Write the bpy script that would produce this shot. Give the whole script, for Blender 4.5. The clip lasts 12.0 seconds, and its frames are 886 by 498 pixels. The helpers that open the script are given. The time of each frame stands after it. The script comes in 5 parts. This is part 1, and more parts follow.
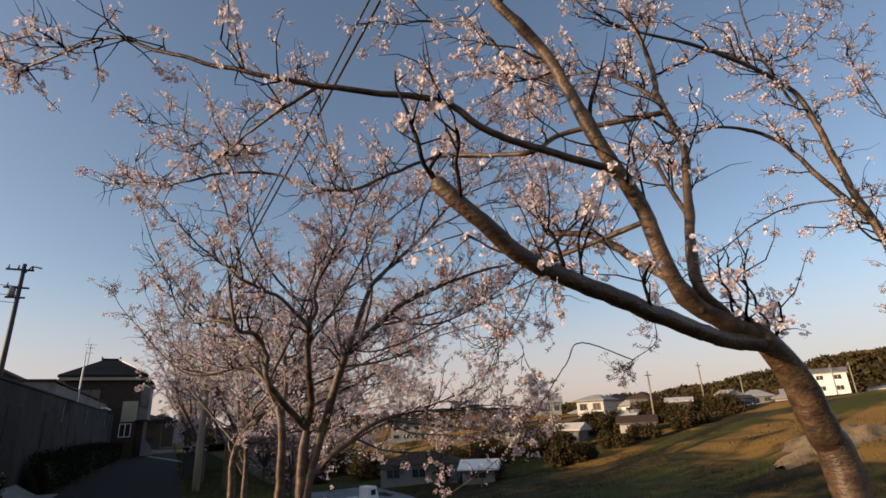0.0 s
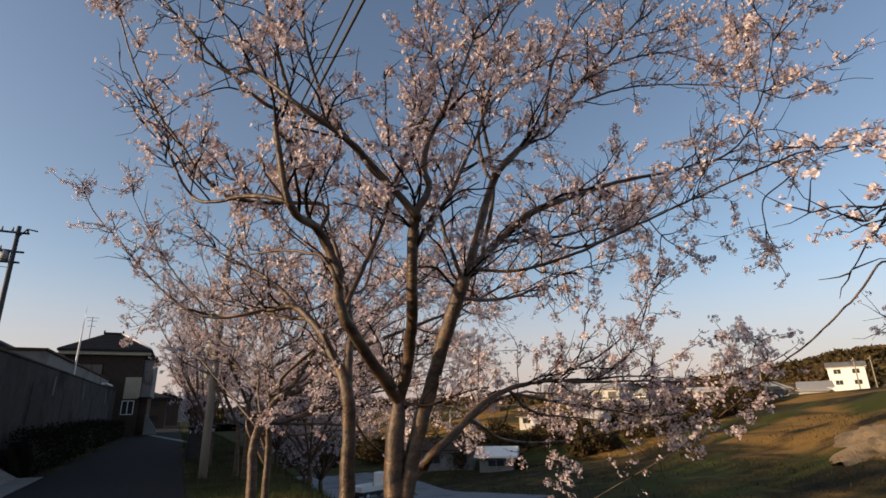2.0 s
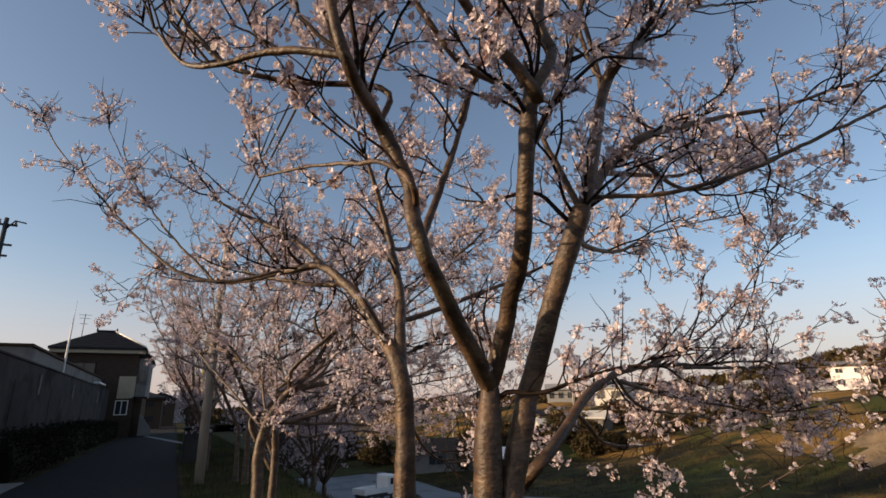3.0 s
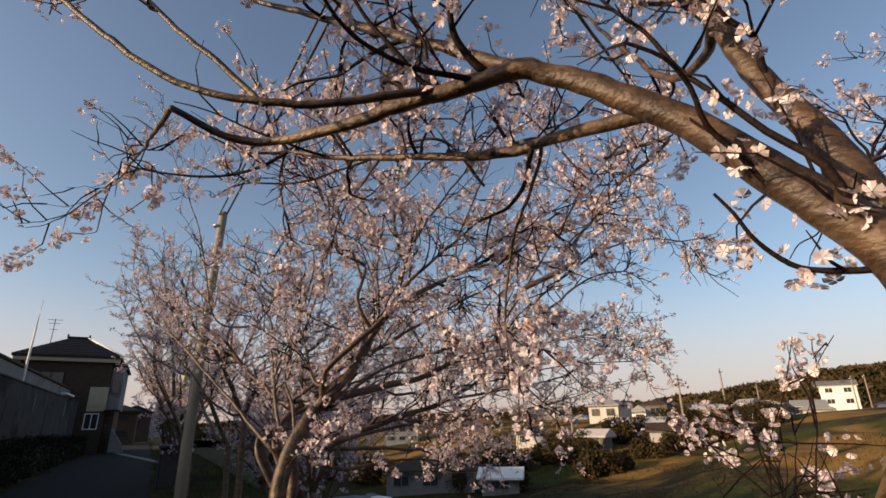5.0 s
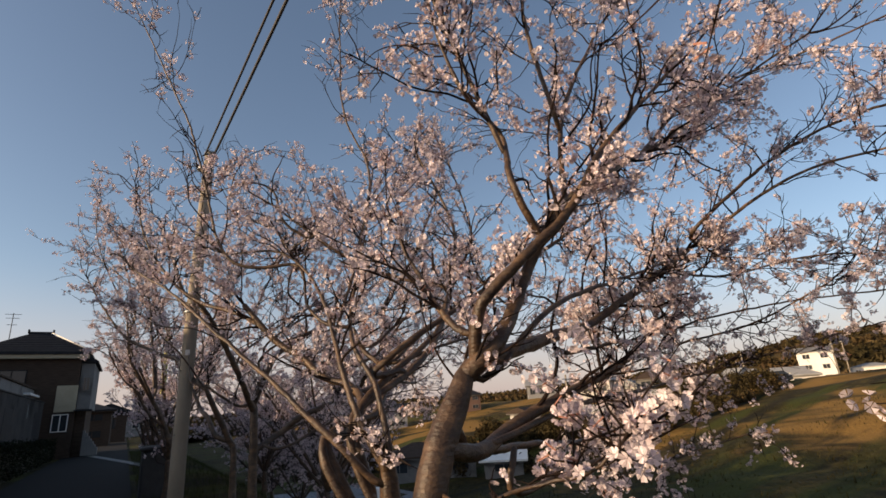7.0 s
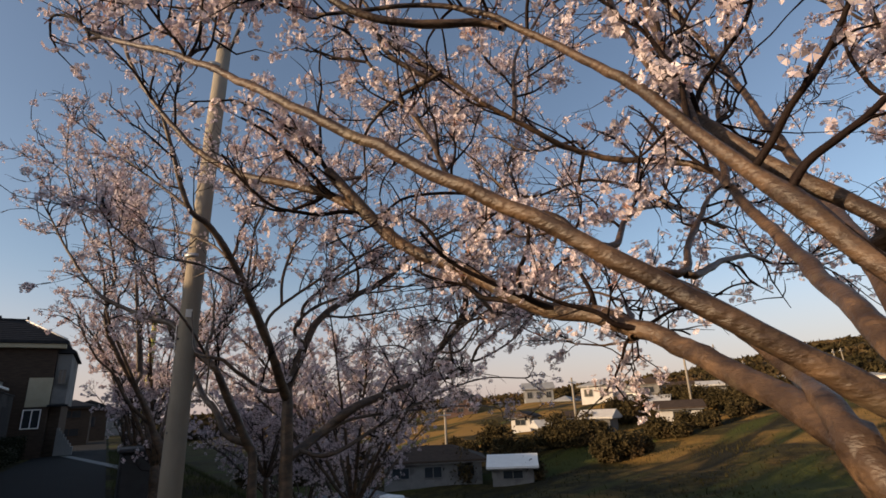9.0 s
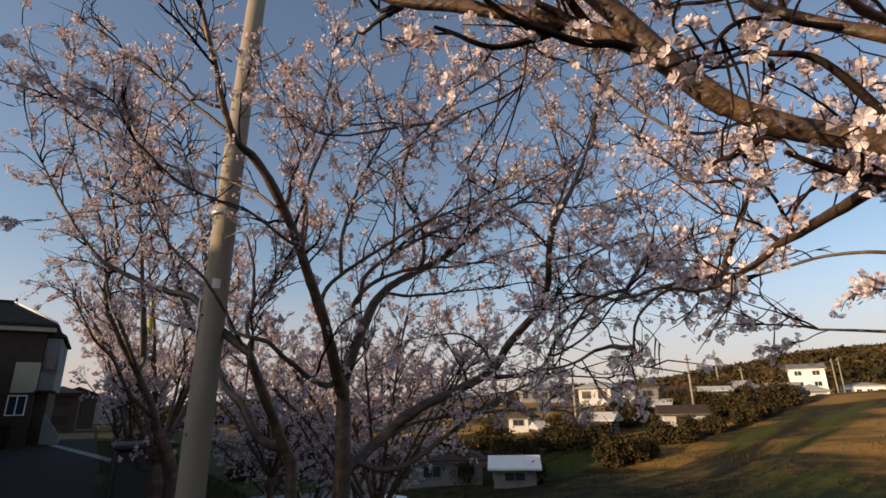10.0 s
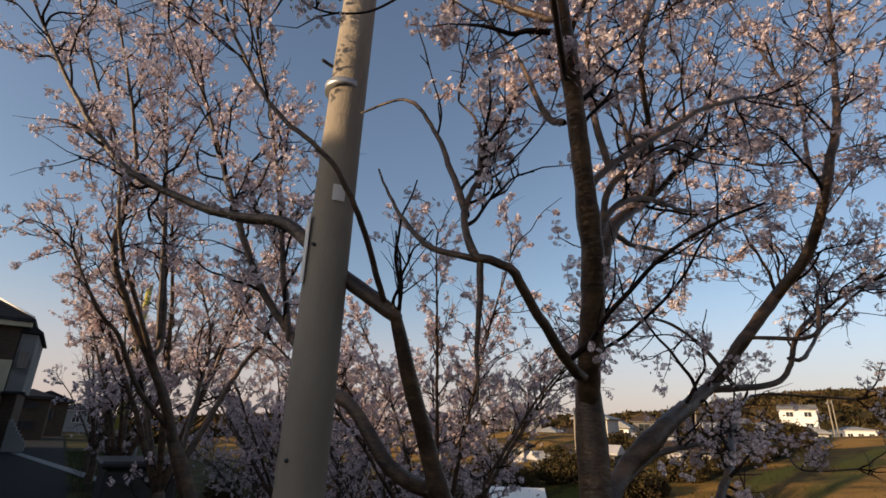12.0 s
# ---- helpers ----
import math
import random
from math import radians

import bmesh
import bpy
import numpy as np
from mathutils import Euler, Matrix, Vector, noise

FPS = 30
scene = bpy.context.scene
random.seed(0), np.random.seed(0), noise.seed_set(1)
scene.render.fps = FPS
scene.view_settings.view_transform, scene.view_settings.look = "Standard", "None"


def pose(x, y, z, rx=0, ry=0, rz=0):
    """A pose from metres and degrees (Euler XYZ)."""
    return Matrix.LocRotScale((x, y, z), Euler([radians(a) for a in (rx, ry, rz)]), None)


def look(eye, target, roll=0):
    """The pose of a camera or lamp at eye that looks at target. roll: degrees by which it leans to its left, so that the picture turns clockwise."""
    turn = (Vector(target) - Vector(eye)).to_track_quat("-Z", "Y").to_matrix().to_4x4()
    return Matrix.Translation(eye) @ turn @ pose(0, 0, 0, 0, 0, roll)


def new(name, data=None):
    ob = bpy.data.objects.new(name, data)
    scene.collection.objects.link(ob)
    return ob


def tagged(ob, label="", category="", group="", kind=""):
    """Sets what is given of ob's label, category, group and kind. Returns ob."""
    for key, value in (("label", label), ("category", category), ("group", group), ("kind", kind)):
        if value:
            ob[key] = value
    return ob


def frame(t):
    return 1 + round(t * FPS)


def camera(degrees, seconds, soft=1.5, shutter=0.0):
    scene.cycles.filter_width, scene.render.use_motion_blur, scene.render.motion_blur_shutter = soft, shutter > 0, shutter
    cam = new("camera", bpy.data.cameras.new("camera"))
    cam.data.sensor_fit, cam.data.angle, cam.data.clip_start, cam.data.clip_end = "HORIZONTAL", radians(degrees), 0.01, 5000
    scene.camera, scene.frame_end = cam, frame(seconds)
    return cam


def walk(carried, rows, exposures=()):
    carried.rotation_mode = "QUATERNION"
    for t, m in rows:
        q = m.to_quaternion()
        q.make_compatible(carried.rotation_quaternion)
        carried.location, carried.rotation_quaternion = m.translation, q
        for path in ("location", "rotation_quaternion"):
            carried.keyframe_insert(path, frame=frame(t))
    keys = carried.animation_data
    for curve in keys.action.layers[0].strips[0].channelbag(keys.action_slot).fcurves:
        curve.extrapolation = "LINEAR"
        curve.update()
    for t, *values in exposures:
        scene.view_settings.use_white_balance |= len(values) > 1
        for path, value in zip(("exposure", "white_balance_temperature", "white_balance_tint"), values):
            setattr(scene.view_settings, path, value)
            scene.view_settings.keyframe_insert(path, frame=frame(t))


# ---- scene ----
# The camera: seconds, place, heading, tilt and roll (degrees).
cam = camera(82.1, 12.0, soft=1.6)
PATH = [
    (0.0, -0.093, -0.000, 1.969, -27.47, 18.63, -2.64),
    (0.5, -0.072, 0.893, 1.936, -27.73, 17.86, -0.99),
    (1.0, -0.032, 1.788, 1.913, -27.40, 17.68, -0.65),
    (1.5, -0.034, 2.680, 1.898, -27.44, 17.07, -1.79),
    (2.0, -0.025, 3.543, 1.892, -26.80, 17.21, -1.29),
    (2.5, 0.019, 4.362, 1.862, -26.97, 17.06, -2.49),
    (3.0, 0.043, 5.095, 1.849, -27.13, 17.22, -1.39),
    (3.2, 0.046, 5.372, 1.846, -27.11, 17.47, -1.67),
    (4.8, 0.078, 7.673, 1.869, -28.70, 18.72, -1.47),
    (5.0, 0.046, 7.969, 1.895, -28.87, 18.87, -0.89),
    (5.5, -0.017, 8.719, 1.928, -29.72, 19.18, -1.97),
    (6.0, 0.010, 9.513, 1.924, -30.32, 19.25, -2.32),
    (6.5, 0.019, 10.332, 1.907, -30.75, 18.90, -5.29),
    (7.0, 0.010, 11.162, 1.924, -31.67, 17.09, -3.67),
    (7.2, -0.014, 11.502, 1.892, -31.06, 18.33, -0.17),
    (8.8, 0.174, 14.272, 1.920, -32.58, 17.12, -3.62),
    (9.0, 0.150, 14.620, 1.848, -32.85, 17.40, -2.74),
    (9.5, 0.076, 15.482, 1.896, -32.91, 17.61, -2.11),
    (10.0, 0.023, 16.321, 1.936, -33.46, 17.11, -1.04),
    (10.5, -0.047, 17.111, 1.933, -33.31, 18.51, -0.51),
    (11.0, -0.090, 17.824, 1.903, -33.81, 18.36, -1.14),
    (11.5, -0.112, 18.504, 1.887, -33.96, 19.46, 2.49),
    (12.0, -0.157, 19.196, 1.877, -34.79, 19.63, 1.73),]
walk(cam, [(t, pose(x, y, z, 90 + pitch, 0, yaw) @ pose(0, 0, 0, 0, 0, roll)) for t, x, y, z, yaw, pitch, roll in PATH],
     exposures=[(0.0, 0.50, 7900, 14.0), (12.0, 0.50, 7900, 14.0)])

# ---- light: a low evening sun from across the road, clear sky ----
SUN_ELEV, SUN_AZ = radians(12.5), radians(279.0)     # azimuth clockwise from +y
sun_way = Vector((math.sin(SUN_AZ) * math.cos(SUN_ELEV), math.cos(SUN_AZ) * math.cos(SUN_ELEV), math.sin(SUN_ELEV)))
sun_data = bpy.data.lights.new("sun", "SUN")
sun_data.energy, sun_data.angle, sun_data.color = 3.7, radians(0.6), (1.0, 0.80, 0.57)
sun = new("sun", sun_data)
sun.matrix_world = look(sun_way * 80, (0, 0, 0))
HAZE = (2.75, 2.35, 2.75, 1)
world = bpy.data.worlds.new("sky")
scene.world = world
world.use_nodes = True
wn = world.node_tree.nodes
sky = wn.new("ShaderNodeTexSky")
sky.sky_type, sky.sun_disc = "NISHITA", False
sky.sun_elevation, sky.sun_rotation = SUN_ELEV, SUN_AZ
sky.air_density, sky.dust_density, sky.ozone_density = 0.85, 1.2, 2.2
# evening haze: the air pales towards the horizon, alike all round
way, split, low, haze = (wn.new("ShaderNode" + k) for k in ("TexCoord", "SeparateXYZ", "MapRange", "Mix"))
low.interpolation_type = "SMOOTHERSTEP"
low.inputs["From Min"].default_value, low.inputs["From Max"].default_value = -0.02, 0.30
low.inputs["To Min"].default_value, low.inputs["To Max"].default_value = 0.72, 0.0
haze.data_type = "RGBA"
haze.inputs["B"].default_value = HAZE
for a, b in ((way.outputs["Generated"], split.inputs[0]), (split.outputs[2], low.inputs[0]), (low.outputs[0], haze.inputs["Factor"]),
             (sky.outputs[0], haze.inputs["A"]), (haze.outputs["Result"], wn["Background"].inputs[0])):
    world.node_tree.links.new(a, b)
wn["Background"].inputs[1].default_value = 0.15

# ---- materials ----
def mat(name, stops, rough=0.8, scale=3.0, bump=0.2, bump_scale=25.0, detail=6.0, stretch=(1, 1, 1), vary=0.0, metal=0.0, translucent=0.0,
        distance=0.02, patch=None, lit_x=None, bands=None):
    """A surface: colour stops over two-scale noise, fine relief, and a change from piece to piece. patch: (colour,
    scale, share) of larger stains; on the field, of painted sunlit ground.
    """
    m = bpy.data.materials.new(name)
    m.use_nodes = True
    nt, n = m.node_tree, m.node_tree.nodes
    b = n["Principled BSDF"]
    b.inputs["Roughness"].default_value, b.inputs["Metallic"].default_value = rough, metal
    co, mp = n.new("ShaderNodeTexCoord"), n.new("ShaderNodeMapping")
    mp.inputs["Scale"].default_value = stretch
    nt.links.new(co.outputs["Object"], mp.inputs[0])
    a = n.new("ShaderNodeTexNoise")
    a.inputs["Scale"].default_value, a.inputs["Detail"].default_value, a.inputs["Roughness"].default_value = scale, detail, 0.65
    nt.links.new(mp.outputs[0], a.inputs["Vector"])
    ramp = n.new("ShaderNodeValToRGB")
    e = ramp.color_ramp.elements
    while len(e) < len(stops):
        e.new(0.5)
    for k, c in enumerate(stops):
        e[k].position = 0.3 + 0.4 * k / max(1, len(stops) - 1)
        e[k].color = (*c, 1)
    nt.links.new(a.outputs[0], ramp.inputs[0])
    colour = ramp.outputs[0]
    if patch:
        c, s, share = patch
        p = n.new("ShaderNodeTexNoise")
        p.inputs["Scale"].default_value, p.inputs["Detail"].default_value = s, 5
        pm = n.new("ShaderNodeMapping")
        pm.inputs["Scale"].default_value = (1.0, 0.32, 1.0) if lit_x else (1, 1, 1)
        nt.links.new(co.outputs["Object"], pm.inputs[0])
        nt.links.new(pm.outputs[0], p.inputs["Vector"])
        r2 = n.new("ShaderNodeValToRGB")
        r2.color_ramp.elements[0].position, r2.color_ramp.elements[1].position = 1 - share - 0.06, 1 - share + 0.06
        share_in = p.outputs[0]
        # light put into the colour: the sunlit tone spreads as x grows
        if lit_x:
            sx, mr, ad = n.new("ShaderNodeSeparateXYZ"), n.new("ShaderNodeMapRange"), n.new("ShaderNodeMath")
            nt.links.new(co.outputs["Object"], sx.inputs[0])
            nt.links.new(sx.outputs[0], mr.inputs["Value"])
            mr.inputs["From Min"].default_value, mr.inputs["From Max"].default_value = lit_x
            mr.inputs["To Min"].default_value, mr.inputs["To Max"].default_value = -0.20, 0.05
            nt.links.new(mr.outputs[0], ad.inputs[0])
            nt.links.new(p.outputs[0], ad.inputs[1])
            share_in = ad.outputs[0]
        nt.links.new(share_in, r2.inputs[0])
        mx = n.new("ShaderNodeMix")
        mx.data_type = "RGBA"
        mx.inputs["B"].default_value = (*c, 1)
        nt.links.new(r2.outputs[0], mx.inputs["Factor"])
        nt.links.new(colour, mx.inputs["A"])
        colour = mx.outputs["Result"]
    # slanting streaks mixed into the colour: green growth, and painted shade
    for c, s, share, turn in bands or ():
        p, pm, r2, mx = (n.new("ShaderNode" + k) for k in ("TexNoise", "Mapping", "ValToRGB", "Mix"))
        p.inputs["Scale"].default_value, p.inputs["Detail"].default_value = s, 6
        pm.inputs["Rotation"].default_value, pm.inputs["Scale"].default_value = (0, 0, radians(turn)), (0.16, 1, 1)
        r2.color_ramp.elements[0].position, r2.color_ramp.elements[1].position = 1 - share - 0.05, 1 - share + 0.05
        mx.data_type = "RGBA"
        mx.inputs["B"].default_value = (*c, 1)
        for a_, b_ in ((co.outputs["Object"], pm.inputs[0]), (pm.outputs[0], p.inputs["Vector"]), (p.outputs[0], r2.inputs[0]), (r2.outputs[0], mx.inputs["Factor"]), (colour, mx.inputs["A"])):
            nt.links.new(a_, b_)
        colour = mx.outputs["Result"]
    if vary:
        ge, hs, ma = n.new("ShaderNodeNewGeometry"), n.new("ShaderNodeHueSaturation"), n.new("ShaderNodeMapRange")
        ma.inputs["To Min"].default_value, ma.inputs["To Max"].default_value = 1 - vary, 1 + vary
        nt.links.new(ge.outputs["Random Per Island"], ma.inputs["Value"])
        nt.links.new(ma.outputs[0], hs.inputs["Value"])
        nt.links.new(colour, hs.inputs["Color"])
        colour = hs.outputs[0]
    nt.links.new(colour, b.inputs["Base Color"])
    if bump:
        c = n.new("ShaderNodeTexNoise")
        c.inputs["Scale"].default_value, c.inputs["Detail"].default_value = bump_scale, 6
        nt.links.new(mp.outputs[0], c.inputs["Vector"])
        bu = n.new("ShaderNodeBump")
        bu.inputs["Strength"].default_value, bu.inputs["Distance"].default_value = bump, distance
        nt.links.new(c.outputs[0], bu.inputs["Height"])
        nt.links.new(bu.outputs[0], b.inputs["Normal"])
    if translucent:
        tr, ms = n.new("ShaderNodeBsdfTranslucent"), n.new("ShaderNodeMixShader")
        nt.links.new(colour, tr.inputs[0])
        ms.inputs[0].default_value = translucent
        nt.links.new(b.outputs[0], ms.inputs[1])
        nt.links.new(tr.outputs[0], ms.inputs[2])
        nt.links.new(ms.outputs[0], n["Material Output"].inputs[0])
    return m


BARK = mat("cherry bark", [(0.020, 0.012, 0.009), (0.068, 0.040, 0.024), (0.165, 0.098, 0.056)], 0.48, 6.0, 0.5, 34.0, 8, (1, 1, 2.0),
           patch=((0.115, 0.082, 0.05), 7.0, 0.34))
TWIG = mat("cherry twig bark", [(0.009, 0.006, 0.005), (0.026, 0.015, 0.012)], 0.7, 9.0, 0.4, 60.0)
PETAL = mat("cherry petals", [(0.54, 0.43, 0.47), (0.81, 0.725, 0.74)], 0.7, 3.0, 0.0, vary=0.50, translucent=0.28)
CALYX = mat("flower stalks and buds", [(0.30, 0.12, 0.10), (0.42, 0.22, 0.15)], 0.7, 12.0, 0.0, vary=0.2)
CONCRETE = mat("pole concrete", [(0.225, 0.19, 0.15), (0.315, 0.27, 0.215)], 0.85, 2.0, 0.25, 60.0, 6, (1, 1, 0.4), patch=((0.20, 0.172, 0.14), 1.2, 0.35))
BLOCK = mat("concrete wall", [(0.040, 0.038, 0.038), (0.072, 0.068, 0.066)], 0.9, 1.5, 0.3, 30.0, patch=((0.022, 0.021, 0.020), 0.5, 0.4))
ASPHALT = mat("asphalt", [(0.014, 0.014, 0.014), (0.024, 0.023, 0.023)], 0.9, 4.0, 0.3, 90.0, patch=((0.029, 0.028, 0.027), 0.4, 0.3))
LOT = mat("pale paving", [(0.13, 0.133, 0.14), (0.185, 0.188, 0.195)], 0.85, 1.0, 0.2, 50.0, patch=((0.10, 0.105, 0.11), 0.3, 0.4))
# Evening sun and shade are in the field's colour: dark near, golden far.
GROUND = mat("grass and earth, sun and shade in colour", [(0.015, 0.013, 0.006), (0.040, 0.031, 0.011), (0.088, 0.066, 0.019)], 0.95, 0.9, 1.0, 5.0, 8, distance=0.15,
             patch=((0.24, 0.135, 0.040), 0.20, 0.48), lit_x=(22.0, 42.0),
             # green grass bands, then dark ones that paint streaks of shade
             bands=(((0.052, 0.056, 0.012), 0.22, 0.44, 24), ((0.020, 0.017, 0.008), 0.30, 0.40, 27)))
GRASS = mat("grass blades", [(0.025, 0.036, 0.011), (0.065, 0.072, 0.023)], 0.8, 2.0, 0.0, vary=0.35, translucent=0.3)
KERB = mat("kerb concrete", [(0.20, 0.195, 0.185), (0.27, 0.26, 0.245)], 0.9, 3.0, 0.2, 50.0)
PLASTER_DARK = mat("brown siding", [(0.044, 0.030, 0.023), (0.078, 0.054, 0.041)], 0.8, 2.0, 0.15, 40.0, 4, (1, 1, 6))
PLASTER_PALE = mat("pale render", [(0.42, 0.40, 0.38), (0.52, 0.50, 0.47)], 0.9, 1.5, 0.1, 60.0)
PLASTER_GREY = mat("grey siding", [(0.22, 0.22, 0.22), (0.30, 0.30, 0.30)], 0.85, 2.0, 0.15, 40.0, 4, (1, 1, 6))
WHITE = mat("white paint", [(0.74, 0.72, 0.68), (0.82, 0.80, 0.76)], 0.6, 2.0, 0.05, 40.0)
ROOF = mat("dark roof tiles", [(0.016, 0.017, 0.020), (0.030, 0.031, 0.035)], 0.7, 3.0, 0.2, 30.0)
GLASS = mat("window glass", [(0.02, 0.025, 0.03), (0.03, 0.035, 0.04)], 0.08, 1.0, 0.0)
STEEL = mat("galvanised steel", [(0.42, 0.43, 0.44), (0.55, 0.56, 0.57)], 0.45, 5.0, 0.05, 40.0, metal=0.7)
BLACK = mat("dark metal and cable", [(0.02, 0.02, 0.022), (0.035, 0.035, 0.037)], 0.6, 6.0, 0.05, 40.0)
HILL = mat("hill wood leaves", [(0.026, 0.022, 0.010), (0.056, 0.041, 0.018), (0.105, 0.060, 0.032)], 0.9, 0.05, 0.0, vary=0.45)
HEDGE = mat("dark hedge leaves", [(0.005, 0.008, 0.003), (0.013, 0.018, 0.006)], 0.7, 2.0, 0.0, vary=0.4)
YELLOW = mat("yellow post paint", [(0.35, 0.30, 0.06), (0.45, 0.38, 0.09)], 0.6, 4.0, 0.05, 40.0)
BRICK_RED = mat("red-brown cladding", [(0.11, 0.06, 0.045), (0.16, 0.09, 0.065)], 0.8, 2.0, 0.1, 40.0)
PLASTER_DIM = mat("weathered grey render", [(0.15, 0.145, 0.14), (0.21, 0.20, 0.19)], 0.9, 1.5, 0.1, 60.0, patch=((0.10, 0.095, 0.09), 0.6, 0.4))
CREAM = mat("cream cladding", [(0.34, 0.29, 0.20), (0.42, 0.36, 0.26)], 0.85, 1.5, 0.1, 60.0)
SAND = mat("bare sandy earth", [(0.15, 0.10, 0.052), (0.30, 0.21, 0.12)], 0.95, 0.7, 0.9, 5.0, 8, distance=0.12, patch=((0.06, 0.042, 0.018), 0.5, 0.42))
TUFT = mat("field grass tufts", [(0.026, 0.024, 0.009), (0.050, 0.042, 0.014), (0.085, 0.064, 0.022)], 0.85, 0.35, 0.0, vary=0.4, translucent=0.3)

for m in (ASPHALT, BLOCK, HEDGE, GROUND, KERB, PLASTER_DARK, ROOF, TWIG, PETAL, HILL, GRASS, TUFT):
    m.node_tree.nodes["Principled BSDF"].inputs["Specular IOR Level"].default_value = 0.12

# ---- building tools ----
def mesh_of(name, verts, quads=None, tris=None, smooth=False):
    """A mesh from arrays of corners and of four- and three-sided faces."""
    me = bpy.data.meshes.new(name)
    verts = np.asarray(verts, float).reshape(-1, 3)
    loops, totals = [], []
    for f, k in ((quads, 4), (tris, 3)):
        if f is not None and len(f):
            f = np.asarray(f, int).reshape(-1, k)
            loops.append(f.ravel())
            totals.append(np.full(len(f), k))
    loops, totals = np.concatenate(loops), np.concatenate(totals)
    me.vertices.add(len(verts))
    me.vertices.foreach_set("co", verts.ravel())
    me.loops.add(len(loops))
    me.loops.foreach_set("vertex_index", loops)
    me.polygons.add(len(totals))
    me.polygons.foreach_set("loop_start", np.concatenate([[0], np.cumsum(totals)[:-1]]))
    me.polygons.foreach_set("loop_total", totals)
    me.polygons.foreach_set("use_smooth", np.full(len(totals), smooth))
    me.update(calc_edges=True)
    return me


def put(name, me, material, parent=None, label="", kind=""):
    """Links a mesh as one object, under a thing where a parent is given."""
    if material is not None and not me.materials:
        me.materials.append(material)
    ob = new(name, me)
    ob.parent = parent
    return tagged(ob, label, "", "", kind)


def part(name, bm, material, parent=None, label="", smooth=False):
    me = bpy.data.meshes.new(name)
    if smooth:
        for f in bm.faces:
            f.smooth = True
    bm.to_mesh(me)
    bm.free()
    return put(name, me, material, parent, label)


def empty(name, at, label, category, group=""):
    ob = new(name)
    ob.location = at
    return tagged(ob, label, category, group)


def box(bm, x0, x1, y0, y1, z0, z1, bevel=0.0):
    r = bmesh.ops.create_cube(bm, size=1.0)
    for v in r["verts"]:
        v.co = Vector((x0 + (v.co.x + 0.5) * (x1 - x0), y0 + (v.co.y + 0.5) * (y1 - y0), z0 + (v.co.z + 0.5) * (z1 - z0)))
    if bevel:
        es = list({e for v in r["verts"] for e in v.link_edges})
        bmesh.ops.bevel(bm, geom=es, offset=bevel, segments=1, affect="EDGES")
    return bm


def boxed(name, dims, material, parent=None, label="", bevel=0.0):
    return part(name, box(bmesh.new(), *dims, bevel), material, parent, label)


def tubes(pts, rad, sides):
    """Corners and faces of N tubes at once: pts N x K x 3, rad N x K. Open ends come to a small cap by their taper."""
    pts, rad = np.asarray(pts, float), np.asarray(rad, float)
    n, k, _ = pts.shape
    t = np.gradient(pts, axis=1)
    t /= np.linalg.norm(t, axis=2, keepdims=True) + 1e-9
    ref = np.where(np.abs(t[:, :1, 2:3]) < 0.9, np.array([0, 0, 1.0]), np.array([1.0, 0, 0]))
    u = np.cross(t, np.broadcast_to(ref, t.shape))
    u /= np.linalg.norm(u, axis=2, keepdims=True) + 1e-9
    w = np.cross(t, u)
    a = np.arange(sides) * 2 * np.pi / sides
    ring = u[:, :, None] * np.cos(a)[:, None] + w[:, :, None] * np.sin(a)[:, None]
    v = pts[:, :, None] + ring * (rad[:, :, None, None] if rad.ndim == 2 else rad[..., None])
    base = (np.arange(n)[:, None, None] * k + np.arange(k - 1)[None, :, None]) * sides
    i = np.arange(sides)[None, None]
    j = (i + 1) % sides
    q = np.stack([base + i, base + j, base + sides + j, base + sides + i], -1)
    return v.reshape(-1, 3), q.reshape(-1, 4)


def spline(ctrl, step=0.06):
    """A smooth line through the control points, in even small steps."""
    c = np.asarray(ctrl, float)
    p = np.vstack([2 * c[0] - c[1], c, 2 * c[-1] - c[-2]])
    out = []
    for i in range(1, len(p) - 2):
        m = max(2, int(np.linalg.norm(p[i + 1] - p[i]) / step))
        s = np.linspace(0, 1, m, endpoint=False)[:, None]
        out.append(0.5 * (2 * p[i] + (p[i + 1] - p[i - 1]) * s + (2 * p[i - 1] - 5 * p[i] + 4 * p[i + 1] - p[i + 2]) * s ** 2
                          + (3 * p[i] - p[i - 1] - 3 * p[i + 1] + p[i + 2]) * s ** 3))
    return np.vstack(out + [c[-1:]])


def unit(v):
    return v / (np.linalg.norm(v, axis=-1, keepdims=True) + 1e-9)


